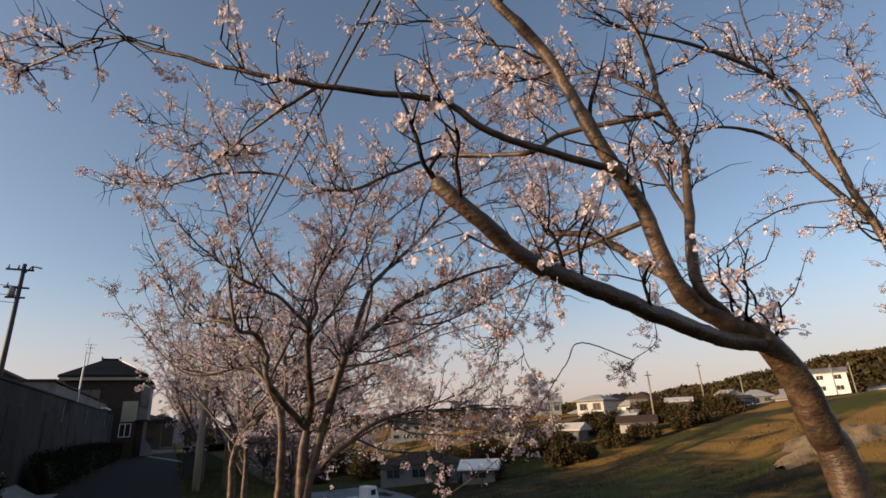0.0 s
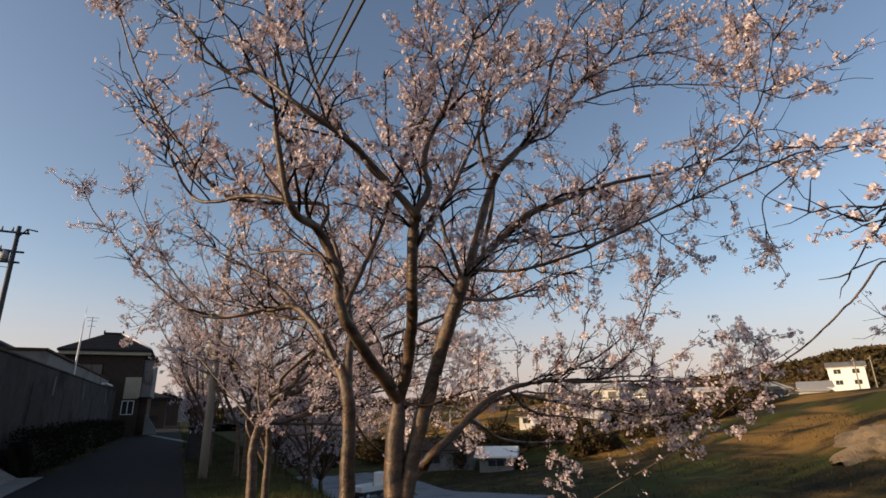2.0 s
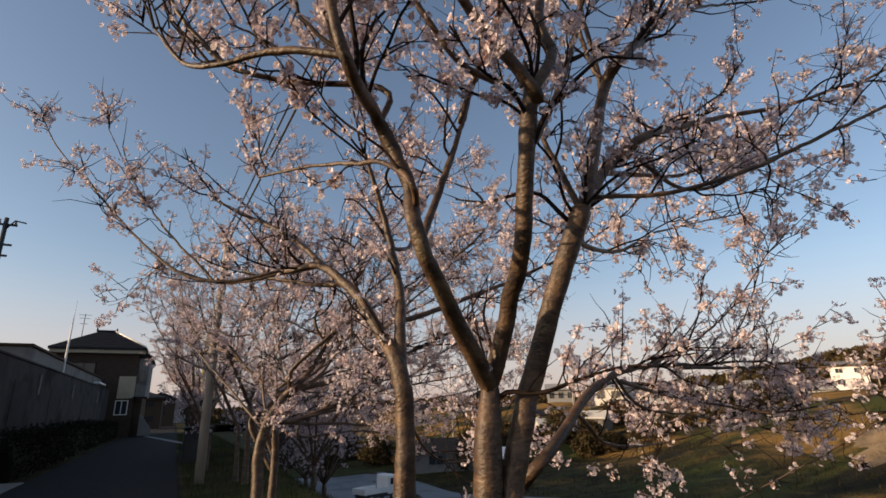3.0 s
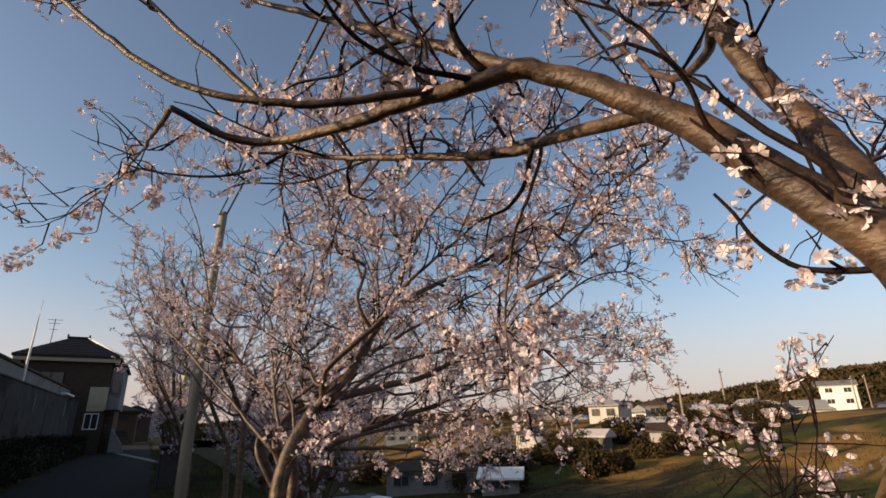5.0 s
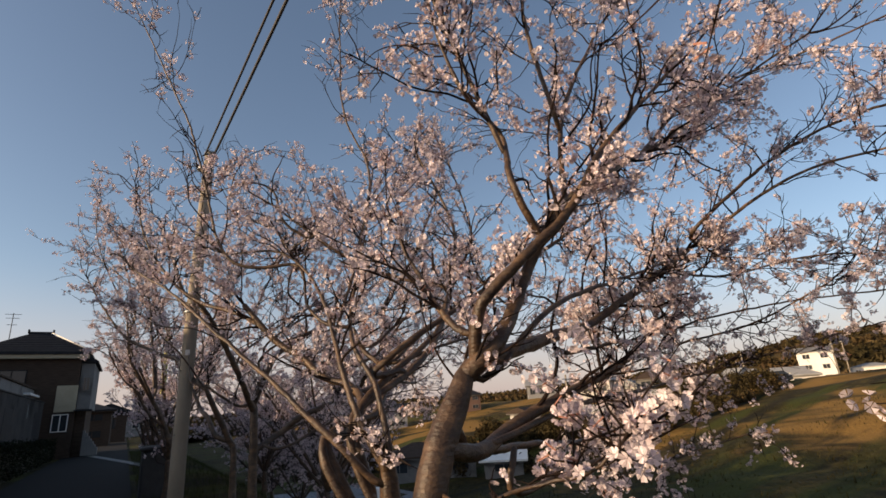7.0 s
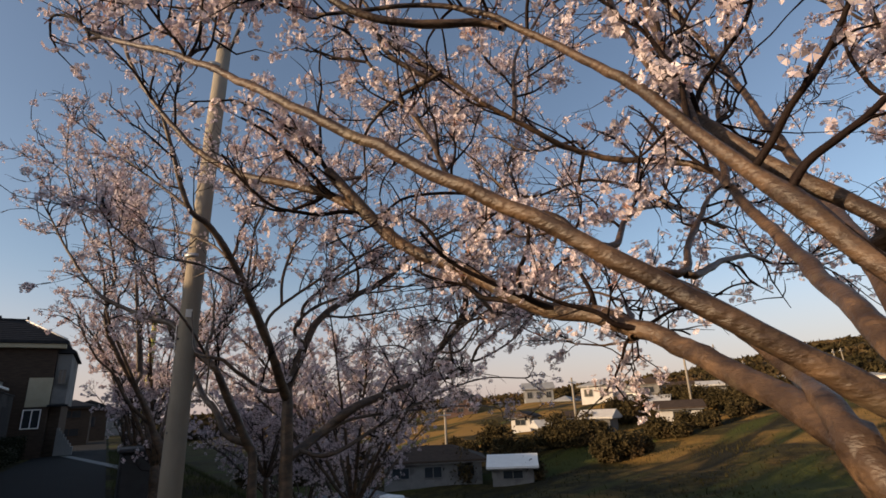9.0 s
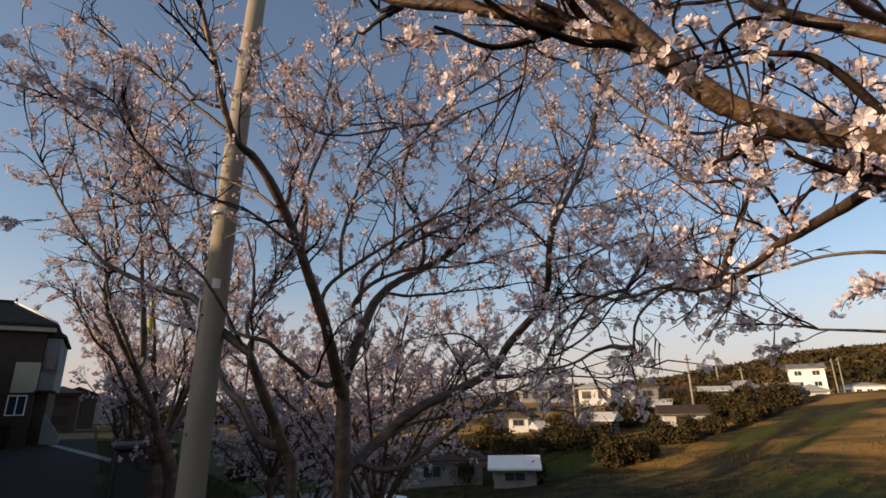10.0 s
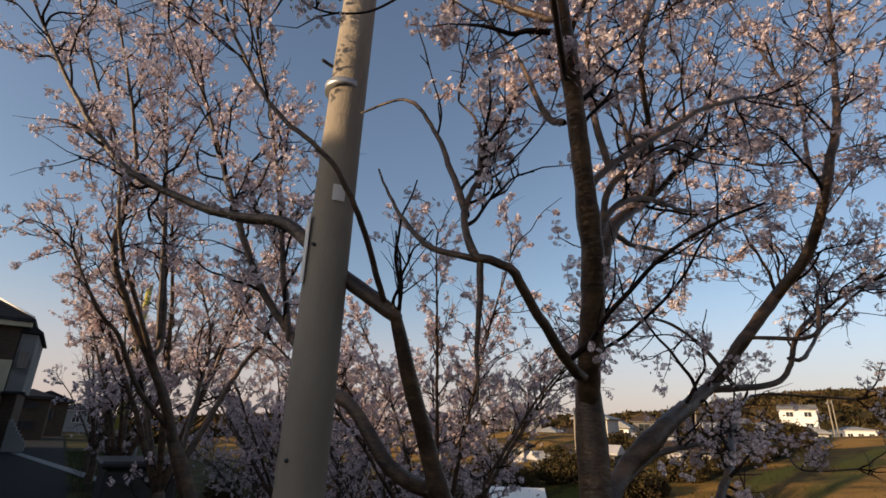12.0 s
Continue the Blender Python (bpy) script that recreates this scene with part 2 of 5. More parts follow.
def flower_mesh(name, at, size, material, rng, flowers=(3, 6), spread=0.045, parent=None, origin=(0, 0, 0), fine=1.35):
    """Clumps of five-petalled blossoms round the given places: every petal is a bent leaf of its own."""
    n = rng.integers(flowers[0], flowers[1] + 1, len(at))
    c = np.repeat(at, n, axis=0)
    out = unit(rng.normal(size=(len(c), 3)) + np.array([0, 0, -0.15]))
    c = c + out * spread * rng.uniform(0.45, 1.1, (len(c), 1))
    s = size * rng.uniform(0.75, 1.2, len(c))
    ax = unit(out + 0.5 * rng.normal(size=out.shape))
    u = unit(np.cross(ax, rng.normal(size=ax.shape)))
    w = np.cross(ax, u)
    cup = rng.uniform(0.15, 0.75, len(c))
    # whole petals near the walker's way, simpler ones further off
    near = np.hypot(c[:, 0] + origin[0], c[:, 2] + origin[2] - 1.95) < fine
    verts, quads, tris, count = [], None, None, 0
    for pick, shape in ((near, 4), (~near, 3)):
        cc, ss, uu, ww, xx, cu = c[pick], s[pick][:, None], u[pick], w[pick], ax[pick], cup[pick]

        def pt(r, ang, h):
            return cc + ss * (uu * (r * math.cos(ang)) + ww * (r * math.sin(ang)) + xx * (h * cu)[:, None])
        faces = []
        for k in range(5):
            a = 2 * np.pi * k / 5
            if shape == 4:
                mid = pt(0.93, a, 0.62)
                faces.append(np.stack([pt(0.05, a, 0.0), pt(0.60, a - 0.60, 0.42), pt(0.97, a - 0.40, 0.80), mid,
                                       pt(0.05, a, 0.0), mid, pt(0.97, a + 0.40, 0.80), pt(0.60, a + 0.60, 0.42)], 1))
            else:
                faces.append(np.stack([pt(0.04, a, 0.0), pt(0.90, a - 0.52, 0.65), pt(0.90, a + 0.52, 0.65)], 1))
        v = np.stack(faces, 1).reshape(-1, 3)
        idx = count + np.arange(len(v)).reshape(-1, shape)
        if shape == 4:
            quads = idx
        else:
            tris = idx
        verts.append(v)
        count += len(v)
    return put(name, mesh_of(name, np.vstack(verts), quads, tris), material, parent, kind="stuff")


def grow(starts, ways, lengths, k, rng, wander=0.25, up=0.0, sag=0.0):
    """Wandering shoots from given starts: N x k x 3."""
    p, d = [starts], unit(ways)
    for i in range(k - 1):
        d = unit(d + wander * rng.normal(size=d.shape) + np.array([0, 0, up - sag * i / k]))
        p.append(p[-1] + d * (lengths / (k - 1))[:, None])
    return np.stack(p, 1)


def rounded(p, k):
    """Smooth lines through N x K x 3 points, k steps from point to point."""
    e = np.concatenate([2 * p[:, :1] - p[:, 1:2], p, 2 * p[:, -1:] - p[:, -2:-1]], 1)
    a, b, c, d = e[:, :-3], e[:, 1:-2], e[:, 2:-1], e[:, 3:]
    s = (np.arange(k) / k)[None, None, :, None]
    a, b, c, d = (x[:, :, None] for x in (a, b, c, d))
    q = 0.5 * (2 * b + (c - a) * s + (2 * a - 5 * b + 4 * c - d) * s ** 2 + (3 * b - a - 3 * c + d) * s ** 3)
    return np.concatenate([q.reshape(len(p), -1, 3), p[:, -1:]], 1)


def cherry_tree(base, limbs, seed, label, bloom=1.0, branch=1.0, detail=1.0, shoots=(0.45, 1.15), petal=0.0205, keep=None):
    """A blossoming cherry: limbs are (points, radius at the foot, radius at the tip, name); branches, twigs and blossom grow on them."""
    rng = np.random.default_rng(seed)
    tree = empty("cherry_tree", base, label, "tree", "cherry trees along the road")
    off = np.array(base)
    s0, w0, r0, l0 = [], [], [], []
    for ctrl, ra, rb, name, lo, grow_share in limbs:
        p = spline(ctrl, 0.05)
        m = len(p)
        f = np.linspace(0, 1, m)
        p = p + 0.0035 * np.cumsum(rng.normal(size=p.shape), axis=0) * np.minimum(1, 4 * f * (1 - f))[:, None]
        r = ra + (rb - ra) * f ** 0.8
        sides = 12 if ra > 0.05 else 8
        ang = np.arange(sides)
        lump = 1 + 0.06 * np.sin(ang * 2.1 + 3 * f[:, None] * m * 0.05) + 0.018 * rng.normal(size=(m, sides))
        rr = (r[:, None] * lump)[None]
        if name != "trunk":
            rr = rr * (1 - 0.18 * np.exp(-f * m * 0.05 / 0.07))[None, :, None]
        if name == "trunk":
            rr = rr * ((1 + 0.45 * np.exp(-f * m * 0.05 / 0.18)) * (1 - 0.28 * np.clip((f - 0.84) / 0.16, 0, 1) ** 2))[None, :, None]
        knots = rng.random(m) < 0.03
        rr = rr * (1 + 0.16 * np.convolve(knots, [0.5, 1, 0.5], "same")[None, :, None])
        # both ends swell into the wood that they join
        run = np.vstack([p[:1] + unit(p[:1] - p[1:2]) * ra * 0.6, p, p[-1:] + unit(p[-1:] - p[-2:-1]) * rb * (1.3 if name == "trunk" else 0.6)])
        rr = np.concatenate([rr[:, :1] * 0.6, rr, rr[:, -1:] * (0.35 if name == "trunk" else 0.6)], 1)
        v, q = tubes(run[None] - off, rr, sides)
        cap = np.array([list(range((m + 1) * sides, (m + 2) * sides))])
        me = mesh_of(name, np.vstack([v, (run[-1] - off)[None]]), q, np.array([[cap[0][i], cap[0][(i + 1) % sides], len(v)] for i in range(sides)]), True)
        put(name, me, BARK, tree)
        length = np.linalg.norm(np.diff(p, axis=0), axis=1).sum()
        n = max(2, int(length * (1 - lo) * 4.6 * branch))
        idx = (m - 1) * (lo + (1 - lo) * np.sort(rng.random(n)) ** 0.85)
        idx = np.clip(idx.astype(int), 0, m - 2)
        t = unit(p[idx + 1] - p[np.maximum(idx - 1, 0)])
        side = unit(np.cross(t, rng.normal(size=t.shape)))
        s0.append(p[idx])
        w0.append(unit(t * rng.uniform(0.25, 1.0, (n, 1)) + side * rng.uniform(0.5, 1.0, (n, 1)) + np.array([0, 0, 0.25])))
        r0.append(np.minimum(r[idx] * 0.55, rng.uniform(0.007, 0.017, n)))
        l0.append(rng.uniform(*shoots, n) * grow_share)
        tip = unit(p[-1:] - p[-4:-3])
        s0.append(np.repeat(p[-1:], 3, 0)); w0.append(unit(np.repeat(tip, 3, 0) + 0.35 * rng.normal(size=(3, 3)))); r0.append(np.full(3, min(rb, 0.011))); l0.append(rng.uniform(*shoots, 3) * 1.1 * grow_share)
    s0, w0, r0, l0 = np.vstack(s0), np.vstack(w0), np.concatenate(r0), np.concatenate(l0)
    b1 = grow(s0, w0, l0, 8, rng, 0.22, 0.06, 0.10)
    if keep is not None:
        ok = keep(b1.reshape(-1, 3)).reshape(len(b1), -1).all(1)
        b1, r0, l0 = b1[ok], r0[ok], l0[ok]
    bent = rounded(b1, 3)
    v, q = tubes(bent - off, r0[:, None] * np.linspace(1, 0.40, bent.shape[1]), 5)
    put("branchwork", mesh_of("branchwork", v, q, smooth=True), TWIG, tree, kind="stuff")
    # twigs
    per = rng.poisson(4.8 * l0 * detail) + 2
    at = np.repeat(np.arange(len(b1)), per)
    f = rng.uniform(0.15, 1.0, len(at)) * 6.99
    i = f.astype(int)
    s1 = b1[at, i] + (b1[at, i + 1] - b1[at, i]) * (f - i)[:, None]
    t1 = unit(b1[at, i + 1] - b1[at, i])
    w1 = unit(t1 * rng.uniform(0.3, 1.0, (len(at), 1)) + 0.75 * unit(rng.normal(size=t1.shape)) + np.array([0, 0, 0.12]))
    l1 = rng.uniform(0.10, 0.42, len(at))
    b2 = grow(s1, w1, l1, 4, rng, 0.25, 0.05, 0.05)
    if keep is not None:
        ok = keep(b2[:, -1])
        b2, l1 = b2[ok], l1[ok]
    v, q = tubes(b2 - off, np.full((len(b2), 1), 0.0055) * np.linspace(1, 0.28, 4), 3)
    put("twig_spray", mesh_of("twig_spray", v, q), TWIG, tree, kind="stuff")
    # blossom along the twigs and outer branches
    n2 = rng.poisson(np.clip(l1 * 7.8 * bloom, 0, None))
    at = np.repeat(np.arange(len(b2)), n2)
    f = (1 - rng.random(len(at)) ** 1.6) * 2.99
    i = f.astype(int)
    c = b2[at, i] + (b2[at, i + 1] - b2[at, i]) * (f - i)[:, None]
    n1 = rng.poisson(l0 * 3.0 * bloom)
    at = np.repeat(np.arange(len(b1)), n1)
    f = rng.uniform(0.25, 1, len(at)) * 6.99
    i = f.astype(int)
    c = np.vstack([c, b1[at, i] + (b1[at, i + 1] - b1[at, i]) * (f - i)[:, None]])
    # blossom gathers in clumps and leaves bare stretches
    g = np.array([noise.noise(Vector(x) * 2.1 + Vector((seed, 0, 0))) for x in c])
    c = c[g + 0.5 * rng.random(len(c)) > 0.15]
    c = c - off
    flower_mesh("blossom", c, petal, PETAL, rng, (4, 8), 0.050, tree, base)
    buds = c[rng.random(len(c)) < 0.28]
    buds = np.repeat(buds, 2, 0) + rng.normal(size=(2 * len(buds), 3)) * 0.018
    d = unit(rng.normal(size=buds.shape)) * 0.022
    v, q = tubes(np.stack([buds - d, buds + d], 1), np.full((len(buds), 2), 0.0032), 3)
    put("stalk_tangle", mesh_of("stalk_tangle", v, q), CALYX, tree, kind="stuff")
    return tree

# ---- ground, road, pavement ----
def smooth(a, b, x):
    t = np.clip((x - a) / (b - a), 0, 1)
    return t * t * (3 - 2 * t)


def height(x, y):
    """The lie of the land: level along the road, a low park beyond the trees, rising far off; a raised strip before the walls."""
    z = -3.4 * smooth(2.7, 8.5, x) + 7.4 * smooth(18, 82, x) - 3.6 * smooth(66, 108, x) + 2.0 * smooth(100, 220, x)
    z = z - 1.5 * smooth(26, 52, y) * smooth(5, 12, x) * (1 - smooth(60, 120, x))
    z = z + (0.16 * np.sin(x * 0.31 + 1 + 0.8 * np.sin(y * 0.17)) * np.cos(y * 0.23) + 0.10 * np.sin(x * 0.83 + y * 0.21) * np.sin(y * 0.37 + 0.6)) * smooth(3, 10, x) * (1 - smooth(70, 100, x))
    z = z + 0.5 * smooth(-4.2, -5.2, x)
    return z - 0.03


gx = np.concatenate([np.linspace(-900, -30, 12), np.linspace(-26, -6, 11), np.linspace(-5.5, 12, 60), np.linspace(12.5, 80, 90), np.linspace(90, 1500, 24)])
gy = np.concatenate([np.linspace(-600, -20, 10), np.linspace(-15, 60, 120), np.linspace(62, 140, 50), np.linspace(150, 2200, 24)])
X, Y = np.meshgrid(gx, gy, indexing="ij")
Z = height(X, Y) + 0.02 * np.sin(X * 2.3 + Y * 1.1) * np.cos(Y * 1.9 - X * 0.6) * smooth(1.0, 3.0, X)
gi = np.arange(X.size).reshape(X.shape)
gq = np.stack([gi[:-1, :-1], gi[1:, :-1], gi[1:, 1:], gi[:-1, 1:]], -1).reshape(-1, 4)
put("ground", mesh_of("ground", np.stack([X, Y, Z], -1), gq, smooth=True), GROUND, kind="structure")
tagged(bpy.data.objects["ground"], "grassy earth, dry brown and green, light and shade coloured in, sloping to a park", "ground", kind="structure")


def slab(name, x0, x1, y0, y1, z, material, label, category, nx=6, ny=80, thick=0.15):
    """A strip of paving that follows the land, with real edges."""
    xs, ys = np.linspace(x0, x1, nx), np.linspace(y0, y1, ny)
    A, B = np.meshgrid(xs, ys, indexing="ij")
    C = height(A, B) + z
    i = np.arange(A.size).reshape(A.shape)
    q = np.stack([i[:-1, :-1], i[1:, :-1], i[1:, 1:], i[:-1, 1:]], -1).reshape(-1, 4)
    v = np.stack([A, B, C], -1).reshape(-1, 3)
    edge = np.concatenate([i[:, 0], i[-1, 1:], i[-2::-1, -1], i[0, -2:0:-1]])
    low = v[edge] - np.array([0, 0, thick])
    k = np.arange(len(edge)) + len(v)
    sides = np.stack([edge, k, np.roll(k, -1), np.roll(edge, -1)], -1)
    return tagged(put(name, mesh_of(name, np.vstack([v, low]), np.vstack([q, sides])), material), label, category, kind="structure")


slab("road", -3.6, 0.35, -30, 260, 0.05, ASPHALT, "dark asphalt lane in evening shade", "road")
slab("paved_lot", 7.5, 21.0, 31.0, 62.0, 0.03, LOT, "pale grey paved lot in the park below", "pavement")
slab("driveway", -4.95, -3.62, 19.0, 25.0, 0.06, KERB, "pale concrete driveway slab beside the lane", "pavement", 3, 8)
# a pale strip across the lane at a slant
d = np.array([3.3, -18.0]) / math.hypot(3.3, 18.0)
n = np.array([-d[1], d[0]]) * 0.22
cs = [np.array([-2.0, 58.5]) + n, np.array([1.3, 40.5]) + n, np.array([1.3, 40.5]) - n, np.array([-2.0, 58.5]) - n]
v = [(c[0], c[1], z) for z in (0.031, 0.0) for c in cs]
tagged(put("pale_strip", mesh_of("pale_strip", v, [(0, 3, 2, 1), (0, 1, 5, 4), (1, 2, 6, 5), (2, 3, 7, 6), (3, 0, 4, 7)]), KERB),
       "pale strip slanting across the lane", "pavement", kind="structure")

# ---- the row of cherry trees ----
BOUGHS = {}


def bough(tree, *way, r=(0.03, 0.01), bare=0.2, share=1.0, name="limb"):
    """One limb of a tree: the bends of its way, its radius at foot and tip, the bare share of its foot, the share of shoots."""
    BOUGHS.setdefault(tree, []).append((way, r[0], r[1], name, bare, share))


bough("old", (3.80, 2.00, -0.35), (3.75, 2.00, 1.50), (3.63, 2.00, 1.84), (3.42, 2.00, 2.20), (3.16, 2.00, 2.43), r=(0.115, 0.095), bare=0.90, name="trunk")
bough("old", (3.26, 2.00, 2.34), (2.78, 1.96, 2.36), (2.10, 1.78, 2.42), (1.28, 1.70, 2.57), (0.93, 1.67, 2.76), (0.78, 1.70, 2.90), r=(0.052, 0.036), bare=0.45)
bough("old", (2.72, 2.03, 2.55), (2.66, 2.10, 2.72), (2.68, 2.50, 3.02), (2.75, 2.95, 3.35), (2.85, 3.50, 3.58), r=(0.040, 0.024), bare=0.50, share=0.6)
bough("old", (3.21, 2.00, 2.38), (2.65, 2.05, 2.63), (2.42, 2.06, 3.18), (2.22, 2.04, 3.45), (2.07, 2.06, 3.79), (1.89, 2.15, 4.27), (1.55, 2.20, 4.63), (1.34, 2.40, 5.19), r=(0.065, 0.028), bare=0.25)
bough("old", (2.26, 2.04, 3.40), (1.35, 2.12, 3.50), (1.05, 2.15, 3.64), (0.39, 2.30, 3.66), (-0.32, 2.63, 3.88), (-0.61, 2.80, 4.02), (-1.05, 3.20, 4.00), r=(0.028, 0.006), bare=0.30, share=0.3)
bough("old", (0.39, 2.30, 3.66), (0.18, 2.50, 3.54), (0.01, 2.80, 3.46), r=(0.012, 0.005), bare=0.20, share=0.2)
bough("old", (2.97, 2.02, 2.50), (2.76, 2.05, 2.78), (3.07, 2.15, 3.73), (3.01, 2.20, 4.23), (3.19, 2.35, 4.82), (3.17, 2.50, 5.56), r=(0.042, 0.014), bare=0.25)
bough("old", (3.78, 2.00, 0.75), (4.90, 2.15, 1.00), (6.10, 2.30, 1.60), (6.90, 2.40, 2.50), (6.85, 2.50, 3.40), (6.67, 2.65, 4.43), (6.62, 2.80, 5.43), (6.37, 2.90, 5.85), (5.16, 3.00, 6.04), (4.12, 3.30, 6.25), r=(0.090, 0.014), bare=0.35)
bough("old", (6.76, 2.58, 3.90), (6.60, 2.90, 4.59), (6.48, 3.20, 5.22), (5.79, 3.40, 5.35), (5.15, 3.60, 5.17), r=(0.042, 0.012), bare=0.15)
bough("old", (6.88, 2.46, 3.00), (8.63, 3.00, 4.09), (10.88, 3.31, 5.72), (10.82, 3.64, 8.31), r=(0.030, 0.010), bare=0.15)
bough("old", (2.45, 2.06, 3.11), (2.46, 3.20, 3.18), (3.46, 3.60, 3.91), (3.65, 4.00, 3.81), (3.20, 4.20, 3.36), (3.16, 4.40, 3.13), (3.01, 4.60, 2.80), r=(0.020, 0.007), bare=0.10)
bough("old", (6.52, 2.84, 5.60), (6.52, 2.90, 5.64), (6.81, 3.20, 6.66), (7.29, 3.50, 8.14), (7.82, 3.70, 9.68), r=(0.020, 0.007), bare=0.10)
bough("old", (5.16, 3.00, 6.04), (8.08, 3.40, 7.23), (10.85, 3.51, 9.59), r=(0.020, 0.007), bare=0.10)
bough("old", (1.96, 2.11, 4.08), (2.05, 2.60, 4.48), (1.93, 3.00, 5.14), (1.65, 3.30, 5.41), r=(0.018, 0.007), bare=0.10)
bough("old", (3.01, 2.20, 4.23), (2.95, 2.70, 4.83), (2.74, 3.20, 5.05), (2.50, 3.60, 5.33), r=(0.018, 0.007), bare=0.10)
bough("old", (2.88, 2.10, 3.23), (3.17, 2.60, 4.14), (3.44, 3.20, 4.99), (3.38, 3.60, 5.30), r=(0.018, 0.007), bare=0.10)
bough("old", (3.02, 2.19, 4.13), (2.54, 2.80, 4.18), (2.14, 2.80, 3.92), (1.77, 3.50, 4.15), (1.42, 3.72, 4.04), (1.03, 3.74, 3.83), (0.73, 3.91, 3.86), (0.45, 4.11, 4.02), (0.02, 4.22, 4.01), (-0.31, 4.37, 3.93), (-0.78, 5.20, 4.21), r=(0.026, 0.006), bare=0.15, share=0.4)
bough("old", (1.03, 3.74, 3.83), (0.94, 3.50, 3.68), (0.78, 3.60, 4.09), (0.74, 3.80, 4.65), r=(0.010, 0.005), bare=0.15, share=0.4)
bough("old", (0.36, 4.13, 4.02), (0.17, 4.30, 4.46), (0.65, 4.60, 5.39), r=(0.010, 0.005), bare=0.15, share=0.4)
bough("old", (-0.05, 4.25, 3.99), (0.03, 4.50, 4.18), (-0.20, 4.70, 4.57), (-0.53, 4.90, 4.75), r=(0.010, 0.005), bare=0.15, share=0.4)
bough("old", (9.98, 3.19, 5.07), (9.78, 4.90, 5.46), (7.82, 5.10, 4.52), (6.90, 5.30, 3.96), (6.32, 5.40, 3.53), (6.47, 5.60, 3.01), (6.13, 5.80, 2.73), r=(0.020, 0.006), bare=0.15, share=0.6)
bough("old", (6.13, 5.80, 2.73), (4.77, 5.40, 2.90), (4.66, 5.60, 2.66), (4.64, 6.00, 2.36), (4.83, 6.70, 1.99), (4.90, 7.50, 1.52), (4.77, 8.10, 1.17), (4.38, 8.70, 0.77), r=(0.010, 0.005), bare=0.50, share=0.2)
bough("twin", (1.54, 7.55, -0.10), (1.52, 7.55, 1.36), (1.57, 7.55, 1.94), r=(0.085, 0.072), bare=0.95, name="trunk")
bough("twin", (1.62, 7.52, -0.10), (1.60, 7.52, 1.16), (1.73, 7.50, 1.78), (1.79, 7.48, 2.00), (1.97, 7.13, 2.89), r=(0.075, 0.058), bare=0.90)
bough("twin", (1.57, 7.55, 1.94), (0.98, 7.10, 2.51), (0.94, 7.19, 2.87), (0.77, 7.15, 3.15), (0.52, 6.80, 3.16), (0.35, 6.75, 3.71), r=(0.055, 0.018), bare=0.30)
bough("twin", (1.57, 7.55, 1.94), (1.58, 7.34, 2.32), (1.46, 6.96, 2.64), (1.36, 6.71, 3.26), r=(0.050, 0.040), bare=0.60)
bough("twin", (1.37, 6.73, 3.21), (1.34, 6.68, 3.22), (0.98, 6.67, 3.55), (0.76, 6.50, 3.60), (0.42, 6.42, 3.74), (0.17, 6.62, 4.02), r=(0.034, 0.010), bare=0.10)
bough("twin", (1.34, 6.68, 3.22), (1.44, 6.65, 3.44), (1.45, 6.70, 3.81), (2.03, 6.90, 5.13), r=(0.030, 0.010), bare=0.10)
bough("twin", (1.98, 7.14, 2.90), (2.69, 7.57, 3.51), (3.05, 7.48, 3.82), (4.25, 7.77, 4.44), (5.20, 7.57, 4.70), (5.17, 7.06, 4.58), r=(0.050, 0.016), bare=0.15)
bough("twin", (1.99, 7.13, 2.90), (2.32, 7.16, 3.81), (2.39, 7.03, 3.99), (3.33, 7.40, 4.91), (4.13, 7.50, 5.85), (5.20, 7.55, 7.07), r=(0.042, 0.014), bare=0.15)
bough("twin", (1.98, 7.14, 2.90), (1.94, 7.13, 2.94), (1.85, 7.30, 3.49), (1.90, 7.50, 4.02), r=(0.022, 0.010), bare=0.30)
bough("twin", (1.62, 7.51, 1.35), (1.86, 7.74, 1.40), (1.93, 7.60, 1.56), (2.92, 8.00, 2.05), (4.35, 8.30, 2.17), (5.13, 8.19, 2.20), r=(0.045, 0.008), bare=0.30)
bough("twin", (4.35, 8.30, 2.17), (5.08, 8.41, 2.51), (5.14, 8.17, 2.90), r=(0.014, 0.006), bare=0.20)
bough("twin", (2.92, 8.00, 2.05), (3.44, 8.20, 1.80), (4.47, 8.50, 1.70), (5.10, 8.35, 1.59), r=(0.014, 0.005), bare=0.20)
bough("twin", (0.96, 7.15, 2.73), (0.85, 6.95, 2.77), (0.79, 7.20, 2.98), (0.63, 7.60, 3.12), (0.33, 8.00, 3.16), r=(0.018, 0.007), bare=0.15)
bough("twin", (1.40, 6.80, 3.02), (1.80, 7.00, 3.57), (2.22, 7.20, 4.36), (2.64, 7.40, 5.46), r=(0.024, 0.008), bare=0.10)
bough("twin", (0.97, 7.12, 2.58), (1.57, 7.60, 3.86), (1.93, 7.90, 4.89), r=(0.022, 0.008), bare=0.10)
bough("twin", (2.55, 7.48, 3.39), (3.74, 7.80, 3.74), (5.14, 8.13, 4.41), (5.19, 7.74, 3.90), r=(0.022, 0.008), bare=0.10)
bough("twin", (1.93, 7.22, 2.68), (1.98, 7.25, 2.75), (2.93, 7.80, 2.95), (4.35, 8.40, 3.51), (5.14, 8.13, 3.72), r=(0.020, 0.007), bare=0.10)
bough("twin", (0.50, 6.80, 3.21), (0.27, 7.00, 3.30), (-0.03, 7.30, 3.31), (-0.26, 7.60, 3.68), r=(0.020, 0.007), bare=0.10)
